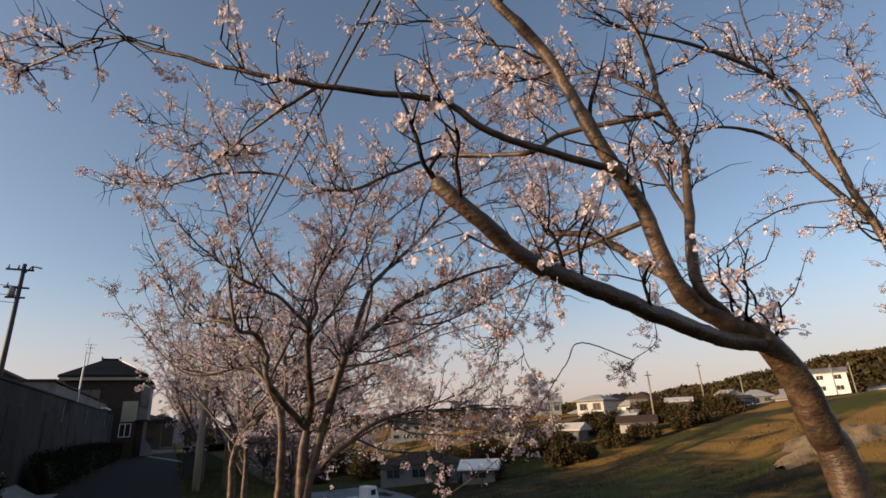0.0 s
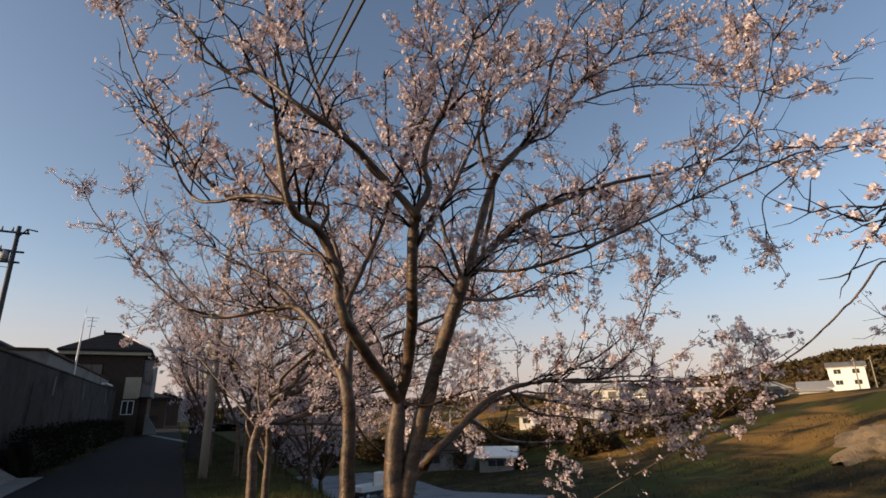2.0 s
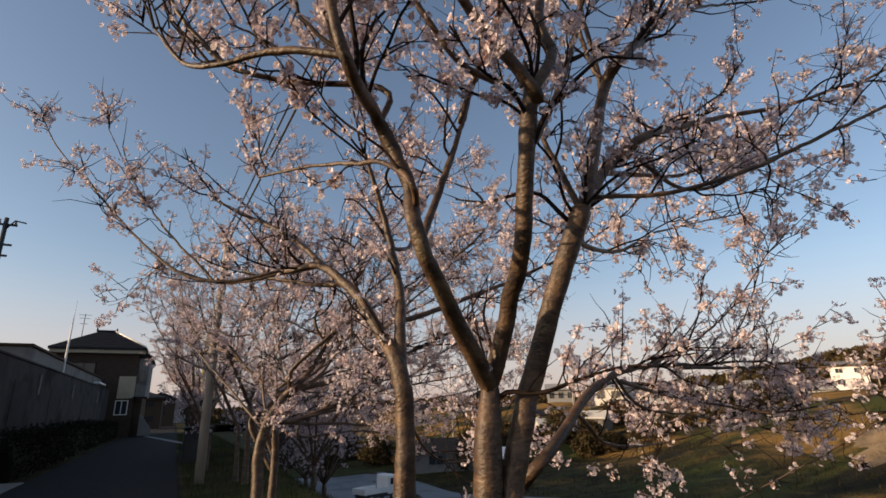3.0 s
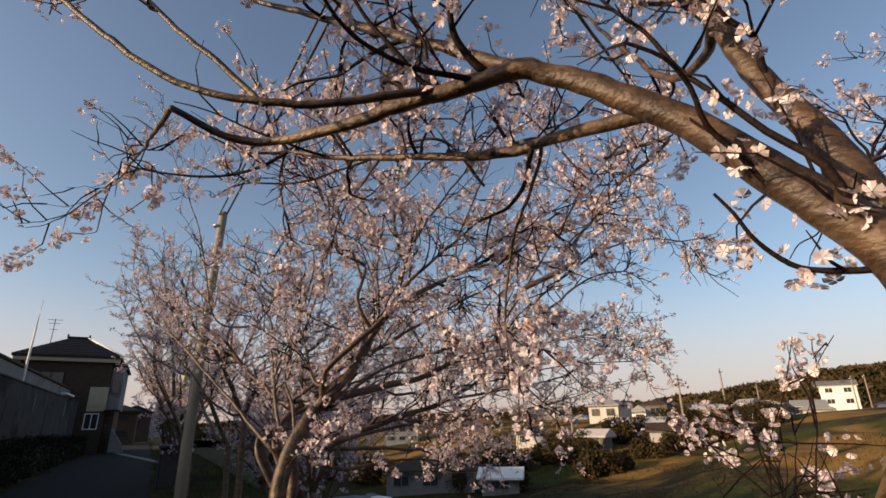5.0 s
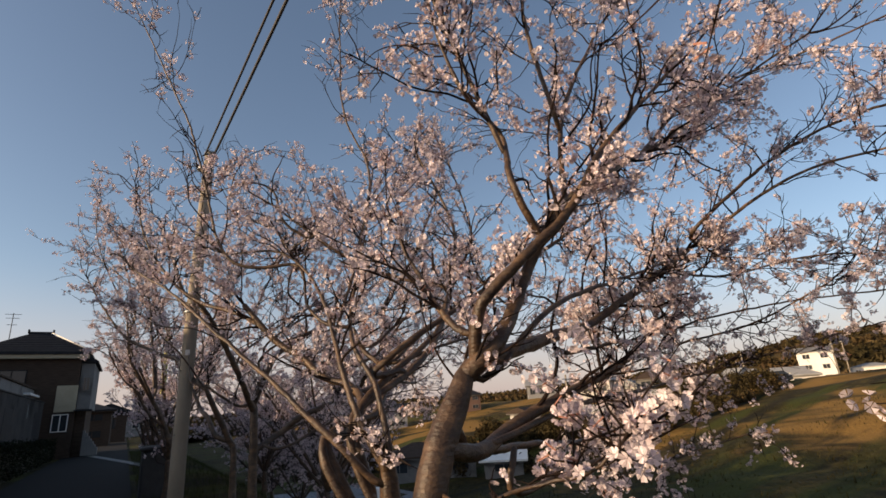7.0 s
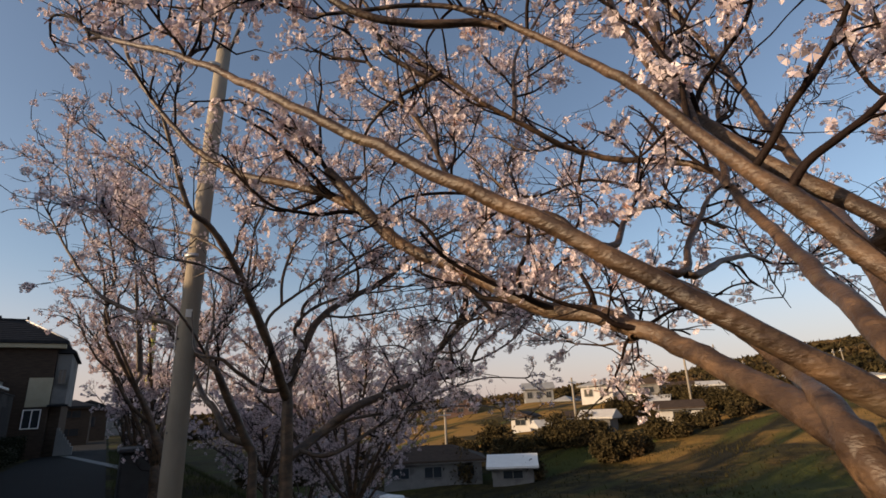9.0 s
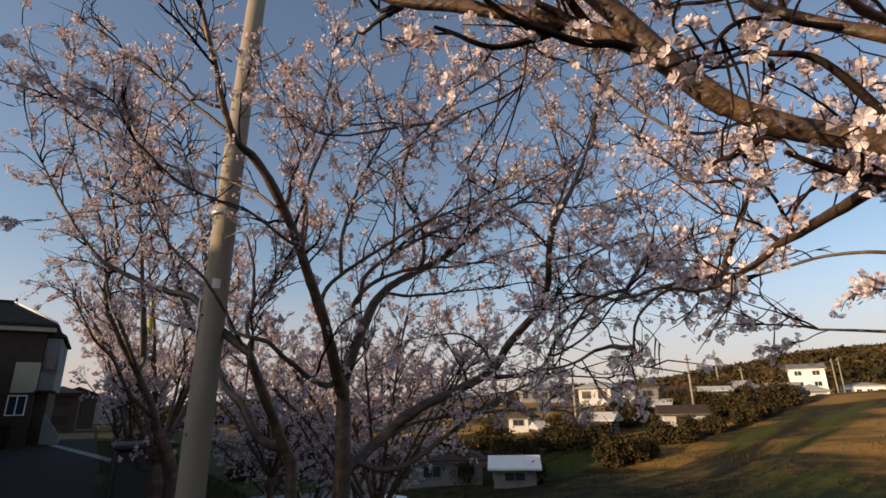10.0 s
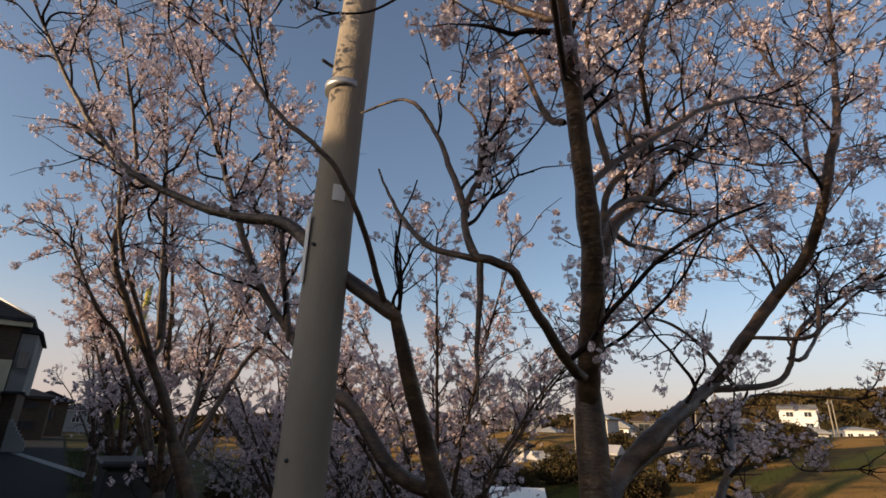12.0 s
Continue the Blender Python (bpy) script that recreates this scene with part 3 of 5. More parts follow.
bough("twin", (3.49, 7.42, 5.10), (4.94, 7.60, 5.93), (5.13, 6.79, 5.48), (4.90, 6.07, 4.88), r=(0.018, 0.006), bare=0.10)
bough("twin", (5.17, 7.06, 4.58), (5.14, 6.84, 4.50), (5.02, 6.38, 4.53), (4.88, 6.01, 4.88), (4.77, 5.79, 5.23), r=(0.014, 0.006), bare=0.10)
bough("twin", (2.35, 7.11, 3.88), (2.29, 7.20, 3.95), (2.32, 7.30, 4.55), (3.01, 7.50, 5.42), (4.21, 7.70, 6.32), (5.19, 7.25, 6.64), r=(0.018, 0.006), bare=0.10)
bough("twin", (4.13, 7.50, 5.85), (5.17, 7.30, 6.34), (5.07, 6.55, 5.58), (4.93, 6.14, 5.44), r=(0.016, 0.006), bare=0.10)
bough("twin", (2.02, 7.13, 2.97), (2.60, 6.60, 3.00), (4.76, 5.78, 4.02), (4.88, 6.01, 3.88), (5.01, 6.34, 3.81), (5.02, 6.38, 3.51), r=(0.014, 0.006), bare=0.10, share=0.6)
bough("twin", (2.84, 7.44, 3.55), (3.71, 7.60, 3.52), (5.19, 7.76, 4.33), (5.18, 7.15, 4.58), r=(0.018, 0.006), bare=0.10)
bough("twin", (1.37, 7.42, 3.47), (1.48, 7.20, 4.03), (1.72, 7.20, 4.66), (1.65, 7.20, 5.42), (1.11, 7.20, 6.51), r=(0.022, 0.006), bare=0.15)
bough("twin", (2.26, 7.31, 3.14), (2.42, 7.30, 3.90), (2.31, 7.30, 4.78), (2.62, 7.40, 5.84), (3.35, 7.50, 7.15), (3.51, 7.50, 8.02), r=(0.022, 0.006), bare=0.15)
bough("twin", (0.35, 6.75, 3.71), (0.53, 7.00, 3.78), (0.40, 7.00, 4.31), (0.02, 6.80, 5.24), (-0.28, 6.80, 5.49), r=(0.022, 0.006), bare=0.15)
bough("twin", (1.52, 7.26, 3.69), (1.20, 7.20, 3.74), (0.72, 7.10, 4.26), (0.51, 7.00, 4.81), (0.53, 7.00, 5.39), (0.24, 6.90, 5.60), r=(0.022, 0.006), bare=0.15)
bough("twin", (3.14, 7.33, 4.73), (3.53, 7.50, 5.83), (4.30, 7.60, 6.98), (5.20, 7.37, 7.75), (5.03, 6.41, 7.18), r=(0.022, 0.006), bare=0.15)
bough("twin", (0.48, 7.00, 3.99), (0.13, 7.00, 4.13), (-0.74, 7.00, 5.00), r=(0.018, 0.006), bare=0.15, share=0.6)
bough("twin", (0.77, 7.15, 3.15), (0.79, 7.20, 3.40), (0.13, 7.40, 3.44), (-0.27, 7.50, 3.85), (-0.61, 7.60, 4.39), (-0.80, 7.70, 4.94), r=(0.018, 0.006), bare=0.15, share=0.5)
bough("twin", (3.39, 8.12, 2.10), (4.58, 8.40, 2.46), (5.11, 8.31, 2.85), (5.17, 7.98, 3.24), r=(0.018, 0.006), bare=0.15, share=0.7)
bough("twin", (3.85, 8.21, 2.13), (3.92, 8.15, 2.12), (5.13, 8.19, 2.14), (5.20, 7.33, 2.12), (5.11, 6.69, 2.25), r=(0.018, 0.006), bare=0.15, share=0.8)
bough("twin", (3.02, 8.04, 2.00), (4.30, 8.50, 1.88), (5.13, 8.21, 1.73), (5.20, 7.39, 1.87), r=(0.018, 0.006), bare=0.15, share=0.8)
bough("twin", (2.37, 7.80, 1.79), (2.42, 7.80, 1.74), (3.26, 8.40, 1.50), (4.56, 9.00, 1.45), (5.03, 8.59, 1.62), r=(0.018, 0.006), bare=0.15, share=0.8)
bough("twin", (2.11, 7.68, 1.65), (3.04, 8.20, 1.97), (4.28, 8.80, 2.00), (5.09, 8.37, 1.75), r=(0.018, 0.006), bare=0.15, share=0.8)
bough("burred", (1.36, 8.38, -0.10), (1.38, 8.35, 1.60), (1.36, 8.33, 2.02), (1.30, 8.42, 2.28), r=(0.076, 0.062), bare=0.95, name="trunk")
bough("burred", (1.37, 8.34, 1.95), (1.33, 8.38, 2.18), (1.28, 8.47, 2.34), (1.17, 8.69, 2.67), (1.02, 8.94, 2.90), (0.87, 9.08, 2.94), (0.47, 9.60, 2.92), (0.21, 9.86, 2.95), (-0.05, 9.82, 2.99), r=(0.056, 0.012), bare=0.35)
bough("burred", (1.16, 8.72, 2.70), (1.14, 9.20, 2.85), (1.06, 9.40, 2.88), (0.63, 10.00, 3.06), (0.46, 10.30, 3.19), r=(0.028, 0.010), bare=0.25)
bough("burred", (0.99, 8.97, 2.91), (0.74, 9.40, 3.29), (0.17, 10.00, 3.75), r=(0.030, 0.010), bare=0.25)
bough("burred", (1.37, 8.34, 1.95), (1.38, 8.40, 2.28), (1.43, 8.54, 2.67), (1.39, 8.69, 3.16), (1.20, 8.72, 3.84), r=(0.052, 0.016), bare=0.35)
bough("burred", (1.39, 8.67, 3.06), (1.56, 8.80, 3.09), (1.78, 9.10, 3.30), (1.96, 9.50, 3.90), (2.07, 9.90, 4.54), r=(0.020, 0.007), bare=0.20)
bough("burred", (1.06, 9.40, 2.88), (1.40, 9.50, 3.07), (1.45, 9.85, 2.75), (1.51, 10.02, 2.39), (1.46, 9.90, 2.16), r=(0.012, 0.005), bare=0.15, share=0.4)
bough("burred", (1.37, 8.45, 1.83), (1.44, 8.50, 1.86), (1.75, 8.80, 1.56), (2.19, 9.20, 1.42), (2.84, 9.60, 1.45), r=(0.014, 0.006), bare=0.20)
bough("burred", (1.40, 8.48, 2.52), (1.66, 8.55, 2.52), (3.55, 9.00, 3.40), (4.63, 9.00, 4.16), (4.64, 8.79, 4.76), r=(0.022, 0.007), bare=0.20)
bough("burred", (2.05, 9.82, 4.41), (3.41, 10.50, 4.45), (2.68, 10.60, 3.54), (1.79, 10.60, 2.31), r=(0.013, 0.005), bare=0.10, share=0.35)
bough("burred", (2.80, 10.58, 3.69), (2.19, 10.70, 4.24), (2.03, 10.80, 3.69), (1.75, 10.85, 3.09), (1.84, 10.90, 2.90), (1.83, 10.90, 2.74), r=(0.010, 0.005), share=0.25, bare=0.10)
bough("burred", (1.96, 10.80, 3.55), (1.51, 10.70, 3.76), (0.97, 11.10, 3.57), (0.68, 11.20, 3.46), (0.42, 11.40, 3.49), r=(0.014, 0.006), bare=0.10, share=0.6)
bough("burred", (1.21, 10.90, 3.67), (1.05, 11.00, 3.40), (1.01, 11.20, 3.29), (1.00, 11.30, 3.14), r=(0.012, 0.005), bare=0.10, share=0.5)
bough("burred", (1.33, 10.82, 3.71), (1.29, 10.90, 3.36), (1.26, 11.00, 3.26), r=(0.012, 0.004), bare=0.10, share=0.4)
bough("burred", (1.02, 11.06, 3.59), (0.87, 11.00, 3.76), (0.67, 11.30, 3.81), (0.63, 11.50, 3.65), (0.70, 11.60, 3.41), r=(0.018, 0.006), bare=0.10, share=0.5)
bough("burred", (2.98, 10.55, 3.91), (3.18, 10.10, 3.90), (2.87, 10.30, 3.60), (3.08, 10.60, 3.67), (3.13, 11.00, 3.82), (3.04, 11.30, 4.07), r=(0.018, 0.006), bare=0.10, share=0.4)
bough("burred", (2.08, 10.60, 2.72), (2.02, 10.00, 2.74), (2.23, 10.20, 2.93), (2.77, 10.50, 3.35), (3.05, 10.80, 3.44), r=(0.018, 0.006), bare=0.10, share=0.4)
bough("burred", (1.46, 9.90, 2.16), (2.02, 10.60, 2.12), (2.24, 11.20, 2.12), (2.21, 11.40, 2.04), r=(0.014, 0.006), bare=0.30, share=0.5)
bough("burred", (-0.05, 9.82, 2.99), (-0.28, 11.20, 3.33), (-0.37, 11.40, 3.31), (-0.52, 11.32, 3.06), r=(0.012, 0.004), bare=0.10, share=0.3)
bough("burred", (-0.37, 11.40, 3.31), (-0.39, 11.40, 3.00), r=(0.006, 0.003), bare=0.10, share=0.2)
bough("burred", (0.76, 9.21, 2.95), (0.21, 9.40, 2.83), (-0.22, 9.60, 3.06), (-1.01, 10.00, 3.94), (-1.26, 10.10, 4.31), r=(0.016, 0.005), bare=0.15, share=0.25)
bough("burred", (0.21, 9.40, 2.83), (-0.22, 9.70, 3.41), (-0.78, 10.10, 4.33), r=(0.012, 0.004), bare=0.15, share=0.25)
bough("wide", (1.26, 13.40, -0.10), (1.24, 13.40, 1.35), (1.53, 13.50, 2.06), r=(0.085, 0.078), bare=0.95, name="trunk")
bough("wide", (1.53, 13.50, 2.06), (1.68, 13.43, 2.20), (1.87, 13.47, 2.40), (2.06, 13.47, 2.72), (2.14, 13.39, 2.92), r=(0.060, 0.030), bare=0.50)
bough("wide", (2.12, 13.41, 2.88), (1.92, 13.40, 3.23), (2.09, 13.67, 3.73), (1.68, 13.50, 3.83), (1.57, 13.59, 4.30), (1.39, 13.43, 4.52), r=(0.028, 0.008), bare=0.10)
bough("wide", (2.15, 13.40, 2.93), (2.55, 13.30, 3.31), (3.98, 13.50, 4.09), (5.40, 13.38, 5.12), (5.35, 12.79, 5.17), r=(0.036, 0.010), bare=0.10)
bough("wide", (1.61, 13.50, 2.11), (1.58, 13.40, 2.37), (1.66, 13.30, 2.53), (2.08, 13.10, 2.96), (2.35, 13.00, 3.40), (3.17, 13.00, 4.15), r=(0.040, 0.012), bare=0.30)
bough("wide", (1.63, 13.47, 2.14), (2.49, 13.80, 2.33), (3.19, 14.00, 2.53), (5.28, 14.20, 3.51), (5.39, 13.65, 3.75), (5.39, 13.14, 3.85), (5.29, 12.51, 3.77), r=(0.050, 0.010), bare=0.20)
bough("wide", (1.38, 13.43, 1.71), (1.63, 13.54, 1.68), (2.00, 13.77, 1.76), (2.51, 13.79, 1.94), (3.21, 13.93, 2.11), (3.97, 14.15, 2.43), (4.83, 14.50, 2.92), (5.31, 14.29, 3.22), r=(0.050, 0.012), bare=0.20)
bough("wide", (3.36, 13.97, 2.17), (4.86, 14.50, 2.39), (5.36, 13.98, 2.54), (5.40, 13.27, 2.77), r=(0.022, 0.007), bare=0.20)
bough("wide", (1.42, 13.45, 1.81), (1.87, 13.90, 1.64), (3.22, 14.60, 1.58), (4.80, 15.20, 1.58), (5.21, 14.66, 1.87), r=(0.035, 0.008), share=0.5, bare=0.30)
bough("wide", (1.59, 13.44, 2.27), (1.51, 13.60, 2.41), (1.50, 14.20, 3.15), r=(0.024, 0.008), bare=0.20)
bough("wide", (1.30, 13.40, 1.53), (1.19, 13.00, 1.54), (1.15, 12.60, 1.65), (1.24, 12.40, 1.69), (1.31, 12.30, 1.79), r=(0.012, 0.005), share=0.15, bare=0.10)
bough("wide", (2.31, 13.36, 3.08), (2.66, 13.60, 3.99), (3.25, 13.70, 4.92), (4.26, 13.90, 6.17), (5.38, 13.89, 7.04), r=(0.022, 0.007), bare=0.10)
bough("wide", (3.25, 13.42, 3.69), (4.65, 13.60, 4.74), (5.35, 12.83, 5.00), (5.04, 11.80, 4.71), r=(0.022, 0.007), bare=0.10)
bough("wide", (5.02, 14.18, 3.39), (4.83, 14.00, 3.52), (5.39, 13.20, 4.17), (5.14, 12.02, 4.00), (4.70, 11.19, 3.67), r=(0.022, 0.007), bare=0.10)
bough("wide", (2.02, 13.56, 3.53), (1.38, 13.70, 5.24), (1.27, 13.80, 5.91), r=(0.020, 0.007), bare=0.10)
bough("wide", (2.58, 13.56, 3.82), (2.47, 13.50, 3.98), (2.43, 13.60, 4.80), (2.73, 13.80, 5.68), (3.43, 14.00, 6.68), r=(0.020, 0.007), bare=0.10)
bough("wide", (3.96, 14.10, 2.89), (4.09, 14.00, 2.97), (5.35, 14.10, 3.06), (5.39, 13.14, 3.02), (5.26, 12.40, 2.75), r=(0.018, 0.006), bare=0.10)
bough("wide", (1.70, 13.59, 1.70), (2.78, 13.90, 1.86), (4.15, 14.40, 1.95), (5.33, 14.18, 2.14), (5.38, 13.07, 2.35), r=(0.022, 0.006), share=0.5, bare=0.15)
bough("wide", (1.58, 13.51, 2.07), (1.73, 13.50, 2.08), (2.35, 13.60, 2.52), (3.43, 13.90, 2.88), (4.91, 14.20, 3.27), (5.40, 13.30, 2.99), r=(0.022, 0.006), bare=0.15)
bough("wide", (1.82, 13.50, 1.68), (1.83, 13.50, 1.46), (2.98, 14.00, 1.47), (4.54, 14.60, 1.33), (5.32, 14.25, 1.47), r=(0.020, 0.006), share=0.4, bare=0.15)
bough("wide", (2.49, 13.80, 2.33), (2.58, 13.80, 2.22), (4.11, 14.30, 2.41), (5.37, 13.91, 2.66), (5.30, 12.57, 2.60), r=(0.018, 0.006), bare=0.15, share=0.8)
bough("many", (1.67, 14.75, -0.10), (1.65, 14.75, 1.34), (1.60, 14.70, 1.60), r=(0.070, 0.060), bare=0.95, name="trunk")
bough("many", (1.65, 14.75, 0.94), (1.59, 14.78, 0.95), (1.28, 15.00, 1.67), (1.43, 15.12, 1.75), (1.72, 15.50, 1.90), (1.85, 15.80, 2.03), (1.79, 16.05, 2.15), (1.65, 16.30, 2.24), (1.54, 16.60, 2.46), (1.33, 16.90, 2.69), (1.02, 17.10, 3.13), r=(0.047, 0.030), bare=0.50)
bough("many", (1.33, 16.90, 2.69), (1.08, 17.10, 2.98), (0.56, 17.60, 3.30), (0.28, 17.80, 3.60), (0.02, 18.00, 4.09), (-0.13, 18.20, 4.69), r=(0.030, 0.008), bare=0.10)
bough("many", (1.59, 14.78, 0.95), (1.25, 15.00, 1.69), (1.81, 15.35, 1.91), (2.01, 15.60, 2.10), (2.12, 15.85, 2.33), (2.04, 16.20, 2.57), (2.00, 16.40, 2.82), (1.79, 16.50, 2.86), (1.64, 16.80, 3.11), (1.65, 17.10, 3.57), (1.39, 17.40, 4.19), r=(0.040, 0.012), bare=0.50)
bough("many", (1.65, 14.75, 1.17), (1.60, 14.80, 1.20), (1.46, 14.98, 1.85), (2.24, 15.40, 2.28), (2.79, 15.80, 2.76), (3.12, 16.20, 3.25), (2.76, 16.70, 3.48), (2.25, 16.90, 3.72), (1.80, 17.10, 4.05), (1.34, 17.40, 4.51), r=(0.040, 0.013), bare=0.50)
bough("many", (1.57, 14.84, 1.33), (1.54, 14.98, 1.94), (2.50, 15.40, 2.57), (2.92, 15.70, 3.25), (3.14, 16.00, 3.98), (2.93, 16.40, 5.09), r=(0.036, 0.012), bare=0.45)
bough("many", (1.62, 14.72, 1.50), (1.45, 14.90, 1.96), (1.38, 15.60, 2.96), (1.16, 16.00, 3.43), (0.70, 16.40, 3.50), r=(0.030, 0.008), bare=0.20)
bough("many", (1.60, 14.70, 1.60), (1.64, 14.70, 1.64), (1.63, 14.90, 2.07), (1.58, 15.30, 2.56), (1.90, 15.80, 3.50), (2.22, 16.20, 4.64), r=(0.026, 0.008), bare=0.20)
bough("many", (1.25, 15.84, 3.24), (1.24, 15.90, 3.30), (0.67, 16.20, 3.44), (0.30, 16.60, 4.98), (-0.38, 17.00, 6.59), r=(0.018, 0.006), bare=0.10)
bough("many", (1.43, 15.28, 2.52), (1.82, 15.60, 3.49), (2.01, 15.80, 4.41), (1.83, 16.00, 5.18), (1.84, 16.20, 6.51), (1.92, 16.30, 7.62), r=(0.016, 0.006), bare=0.10)
bough("many", (1.63, 14.73, 1.44), (1.53, 14.75, 1.46), (1.20, 15.00, 1.86), (0.37, 16.20, 2.93), (-0.06, 16.80, 3.37), r=(0.030, 0.008), bare=0.20)
bough("many", (2.92, 15.96, 2.96), (3.29, 16.10, 3.49), (3.56, 16.20, 4.03), (3.40, 16.40, 5.12), r=(0.026, 0.008), bare=0.10)
bough("many", (2.03, 15.20, 2.23), (1.90, 15.00, 2.40), (5.83, 15.60, 4.74), (5.94, 15.90, 5.46), (5.65, 16.20, 5.86), (4.62, 16.50, 5.91), r=(0.030, 0.010), bare=0.10)
bough("many", (2.25, 16.90, 3.72), (2.56, 17.10, 4.47), (3.20, 17.30, 5.49), r=(0.020, 0.006), bare=0.10)
bough("many", (2.04, 16.20, 2.57), (2.20, 16.20, 2.59), (2.60, 16.40, 2.86), (3.34, 16.60, 3.13), (4.81, 16.90, 3.28), (5.70, 16.84, 3.21), r=(0.020, 0.006), bare=0.10)
bough("many", (2.10, 15.92, 2.38), (2.27, 15.90, 2.39), (2.82, 16.10, 2.76), (4.63, 16.50, 3.96), (5.92, 16.32, 4.73), r=(0.020, 0.006), bare=0.10)
bough("many", (2.27, 15.90, 2.39), (2.33, 15.90, 2.37), (3.45, 16.20, 2.68), (4.52, 16.40, 2.79), (5.91, 16.36, 3.15), r=(0.020, 0.006), bare=0.10)
bough("many", (1.80, 17.10, 4.05), (1.56, 17.40, 3.92), (1.48, 17.70, 3.79), (1.65, 18.00, 3.54), r=(0.020, 0.006), bare=0.10)
bough("many", (1.75, 17.16, 4.02), (1.47, 17.30, 4.25), (1.34, 17.40, 4.71), (1.07, 17.60, 4.85), (0.80, 17.80, 4.79), r=(0.022, 0.007), bare=0.10)
bough("many", (4.52, 16.84, 3.25), (4.30, 17.80, 4.08), (3.43, 18.00, 3.82), (3.23, 18.20, 3.97), (3.16, 18.40, 4.23), (2.91, 18.60, 4.54), (2.62, 18.70, 4.57), r=(0.022, 0.008), bare=0.10, share=0.7)
bough("many", (3.95, 17.88, 3.98), (3.72, 17.60, 4.26), (3.24, 17.80, 4.15), (3.08, 18.00, 4.32), (2.92, 18.20, 4.60), r=(0.022, 0.007), bare=0.10, share=0.7)
bough("many", (1.54, 16.60, 2.46), (2.57, 17.70, 2.49), (2.51, 17.90, 2.51), (2.36, 18.00, 2.37), (2.43, 18.10, 2.22), r=(0.022, 0.006), share=0.4, bare=0.10)
bough("many", (2.57, 17.70, 2.49), (2.95, 17.80, 2.69), (2.79, 18.10, 2.60), (2.74, 18.40, 2.57), (2.62, 18.60, 2.63), r=(0.020, 0.006), bare=0.10, share=0.8)
bough("many", (2.95, 17.80, 2.69), (3.45, 17.80, 3.31), (3.15, 18.00, 3.35), (3.39, 18.30, 3.69), (3.47, 18.50, 3.96), r=(0.020, 0.006), bare=0.10, share=0.8)
bough("many", (1.83, 15.90, 2.08), (2.39, 16.30, 2.22), (2.96, 16.80, 2.48), (3.19, 17.30, 2.67), (3.14, 17.70, 2.63), r=(0.022, 0.007), bare=0.15, share=0.8)
bough("many", (2.39, 16.30, 2.22), (2.91, 16.70, 2.20), (3.13, 17.10, 2.22), (3.20, 17.50, 2.29), r=(0.018, 0.006), bare=0.15, share=0.8)
bough("many", (2.74, 18.40, 2.57), (2.97, 18.50, 2.67), (2.87, 18.70, 2.62), (2.84, 18.90, 2.43), (2.79, 19.00, 2.25), r=(0.020, 0.006), bare=0.15, share=0.7)
bough("many", (2.43, 18.10, 2.22), (2.63, 18.50, 2.26), (2.59, 18.70, 2.19), (2.64, 18.90, 2.17), r=(0.018, 0.006), share=0.35, bare=0.15)
bough("many", (2.97, 18.50, 2.67), (3.37, 18.50, 3.13), (2.98, 18.70, 3.01), (2.98, 19.00, 2.89), (2.91, 19.16, 2.69), r=(0.018, 0.006), bare=0.15, share=0.7)
bough("dark", (1.96, 20.92, -0.10), (1.92, 20.90, 2.16), r=(0.080, 0.070), bare=0.95, name="trunk")
bough("dark", (1.93, 20.91, 2.01), (1.56, 20.56, 2.63), (1.07, 20.24, 3.42), (0.79, 20.10, 3.75), (0.57, 20.00, 3.91), (0.25, 19.85, 4.77), r=(0.060, 0.018), bare=0.35)
bough("dark", (1.92, 20.90, 2.16), (2.11, 20.93, 2.69), (2.44, 21.04, 3.16), (3.44, 21.41, 3.78), (3.99, 21.30, 4.28), (5.58, 21.60, 5.27), r=(0.055, 0.016), bare=0.30)
bough("dark", (1.27, 20.36, 3.09), (1.29, 20.40, 3.47), (1.36, 20.40, 4.01), (1.70, 20.50, 4.56), (2.87, 20.70, 5.04), r=(0.016, 0.007), bare=0.20)
bough("dark", (1.50, 20.52, 2.72), (1.69, 20.50, 3.07), (2.76, 20.30, 3.82), (3.68, 20.30, 4.17), r=(0.020, 0.008), bare=0.20)
bough("dark", (1.94, 20.92, 1.37), (2.46, 21.17, 1.64), (2.86, 21.12, 1.89), (3.91, 21.31, 2.23), (4.16, 21.10, 2.64), (4.51, 20.95, 3.06), r=(0.060, 0.045), bare=0.40)
bough("dark", (4.44, 20.98, 2.98), (4.38, 20.63, 3.33), (4.22, 20.32, 3.92), (4.82, 20.30, 4.90), (5.48, 20.30, 6.38), (5.62, 20.05, 7.39), r=(0.045, 0.012), bare=0.15)
bough("dark", (3.91, 21.31, 2.23), (4.57, 21.10, 2.35), (4.91, 21.00, 2.81), (5.68, 20.78, 3.25), (5.57, 19.85, 3.45), (5.22, 18.93, 3.22), r=(0.028, 0.008), bare=0.20)
bough("dark", (2.08, 20.99, 1.46), (2.41, 20.75, 1.40), (3.13, 20.90, 1.70), (3.86, 21.20, 1.94), (5.24, 21.60, 2.27), (5.67, 20.95, 2.25), r=(0.030, 0.010), share=0.5, bare=0.20)
bough("dark", (1.07, 20.24, 3.42), (1.09, 20.30, 3.45), (0.91, 20.60, 3.73), (0.63, 20.90, 3.93), (0.20, 21.20, 4.10), (-0.26, 21.50, 4.42), (-0.78, 21.80, 4.90), r=(0.016, 0.006), bare=0.15)
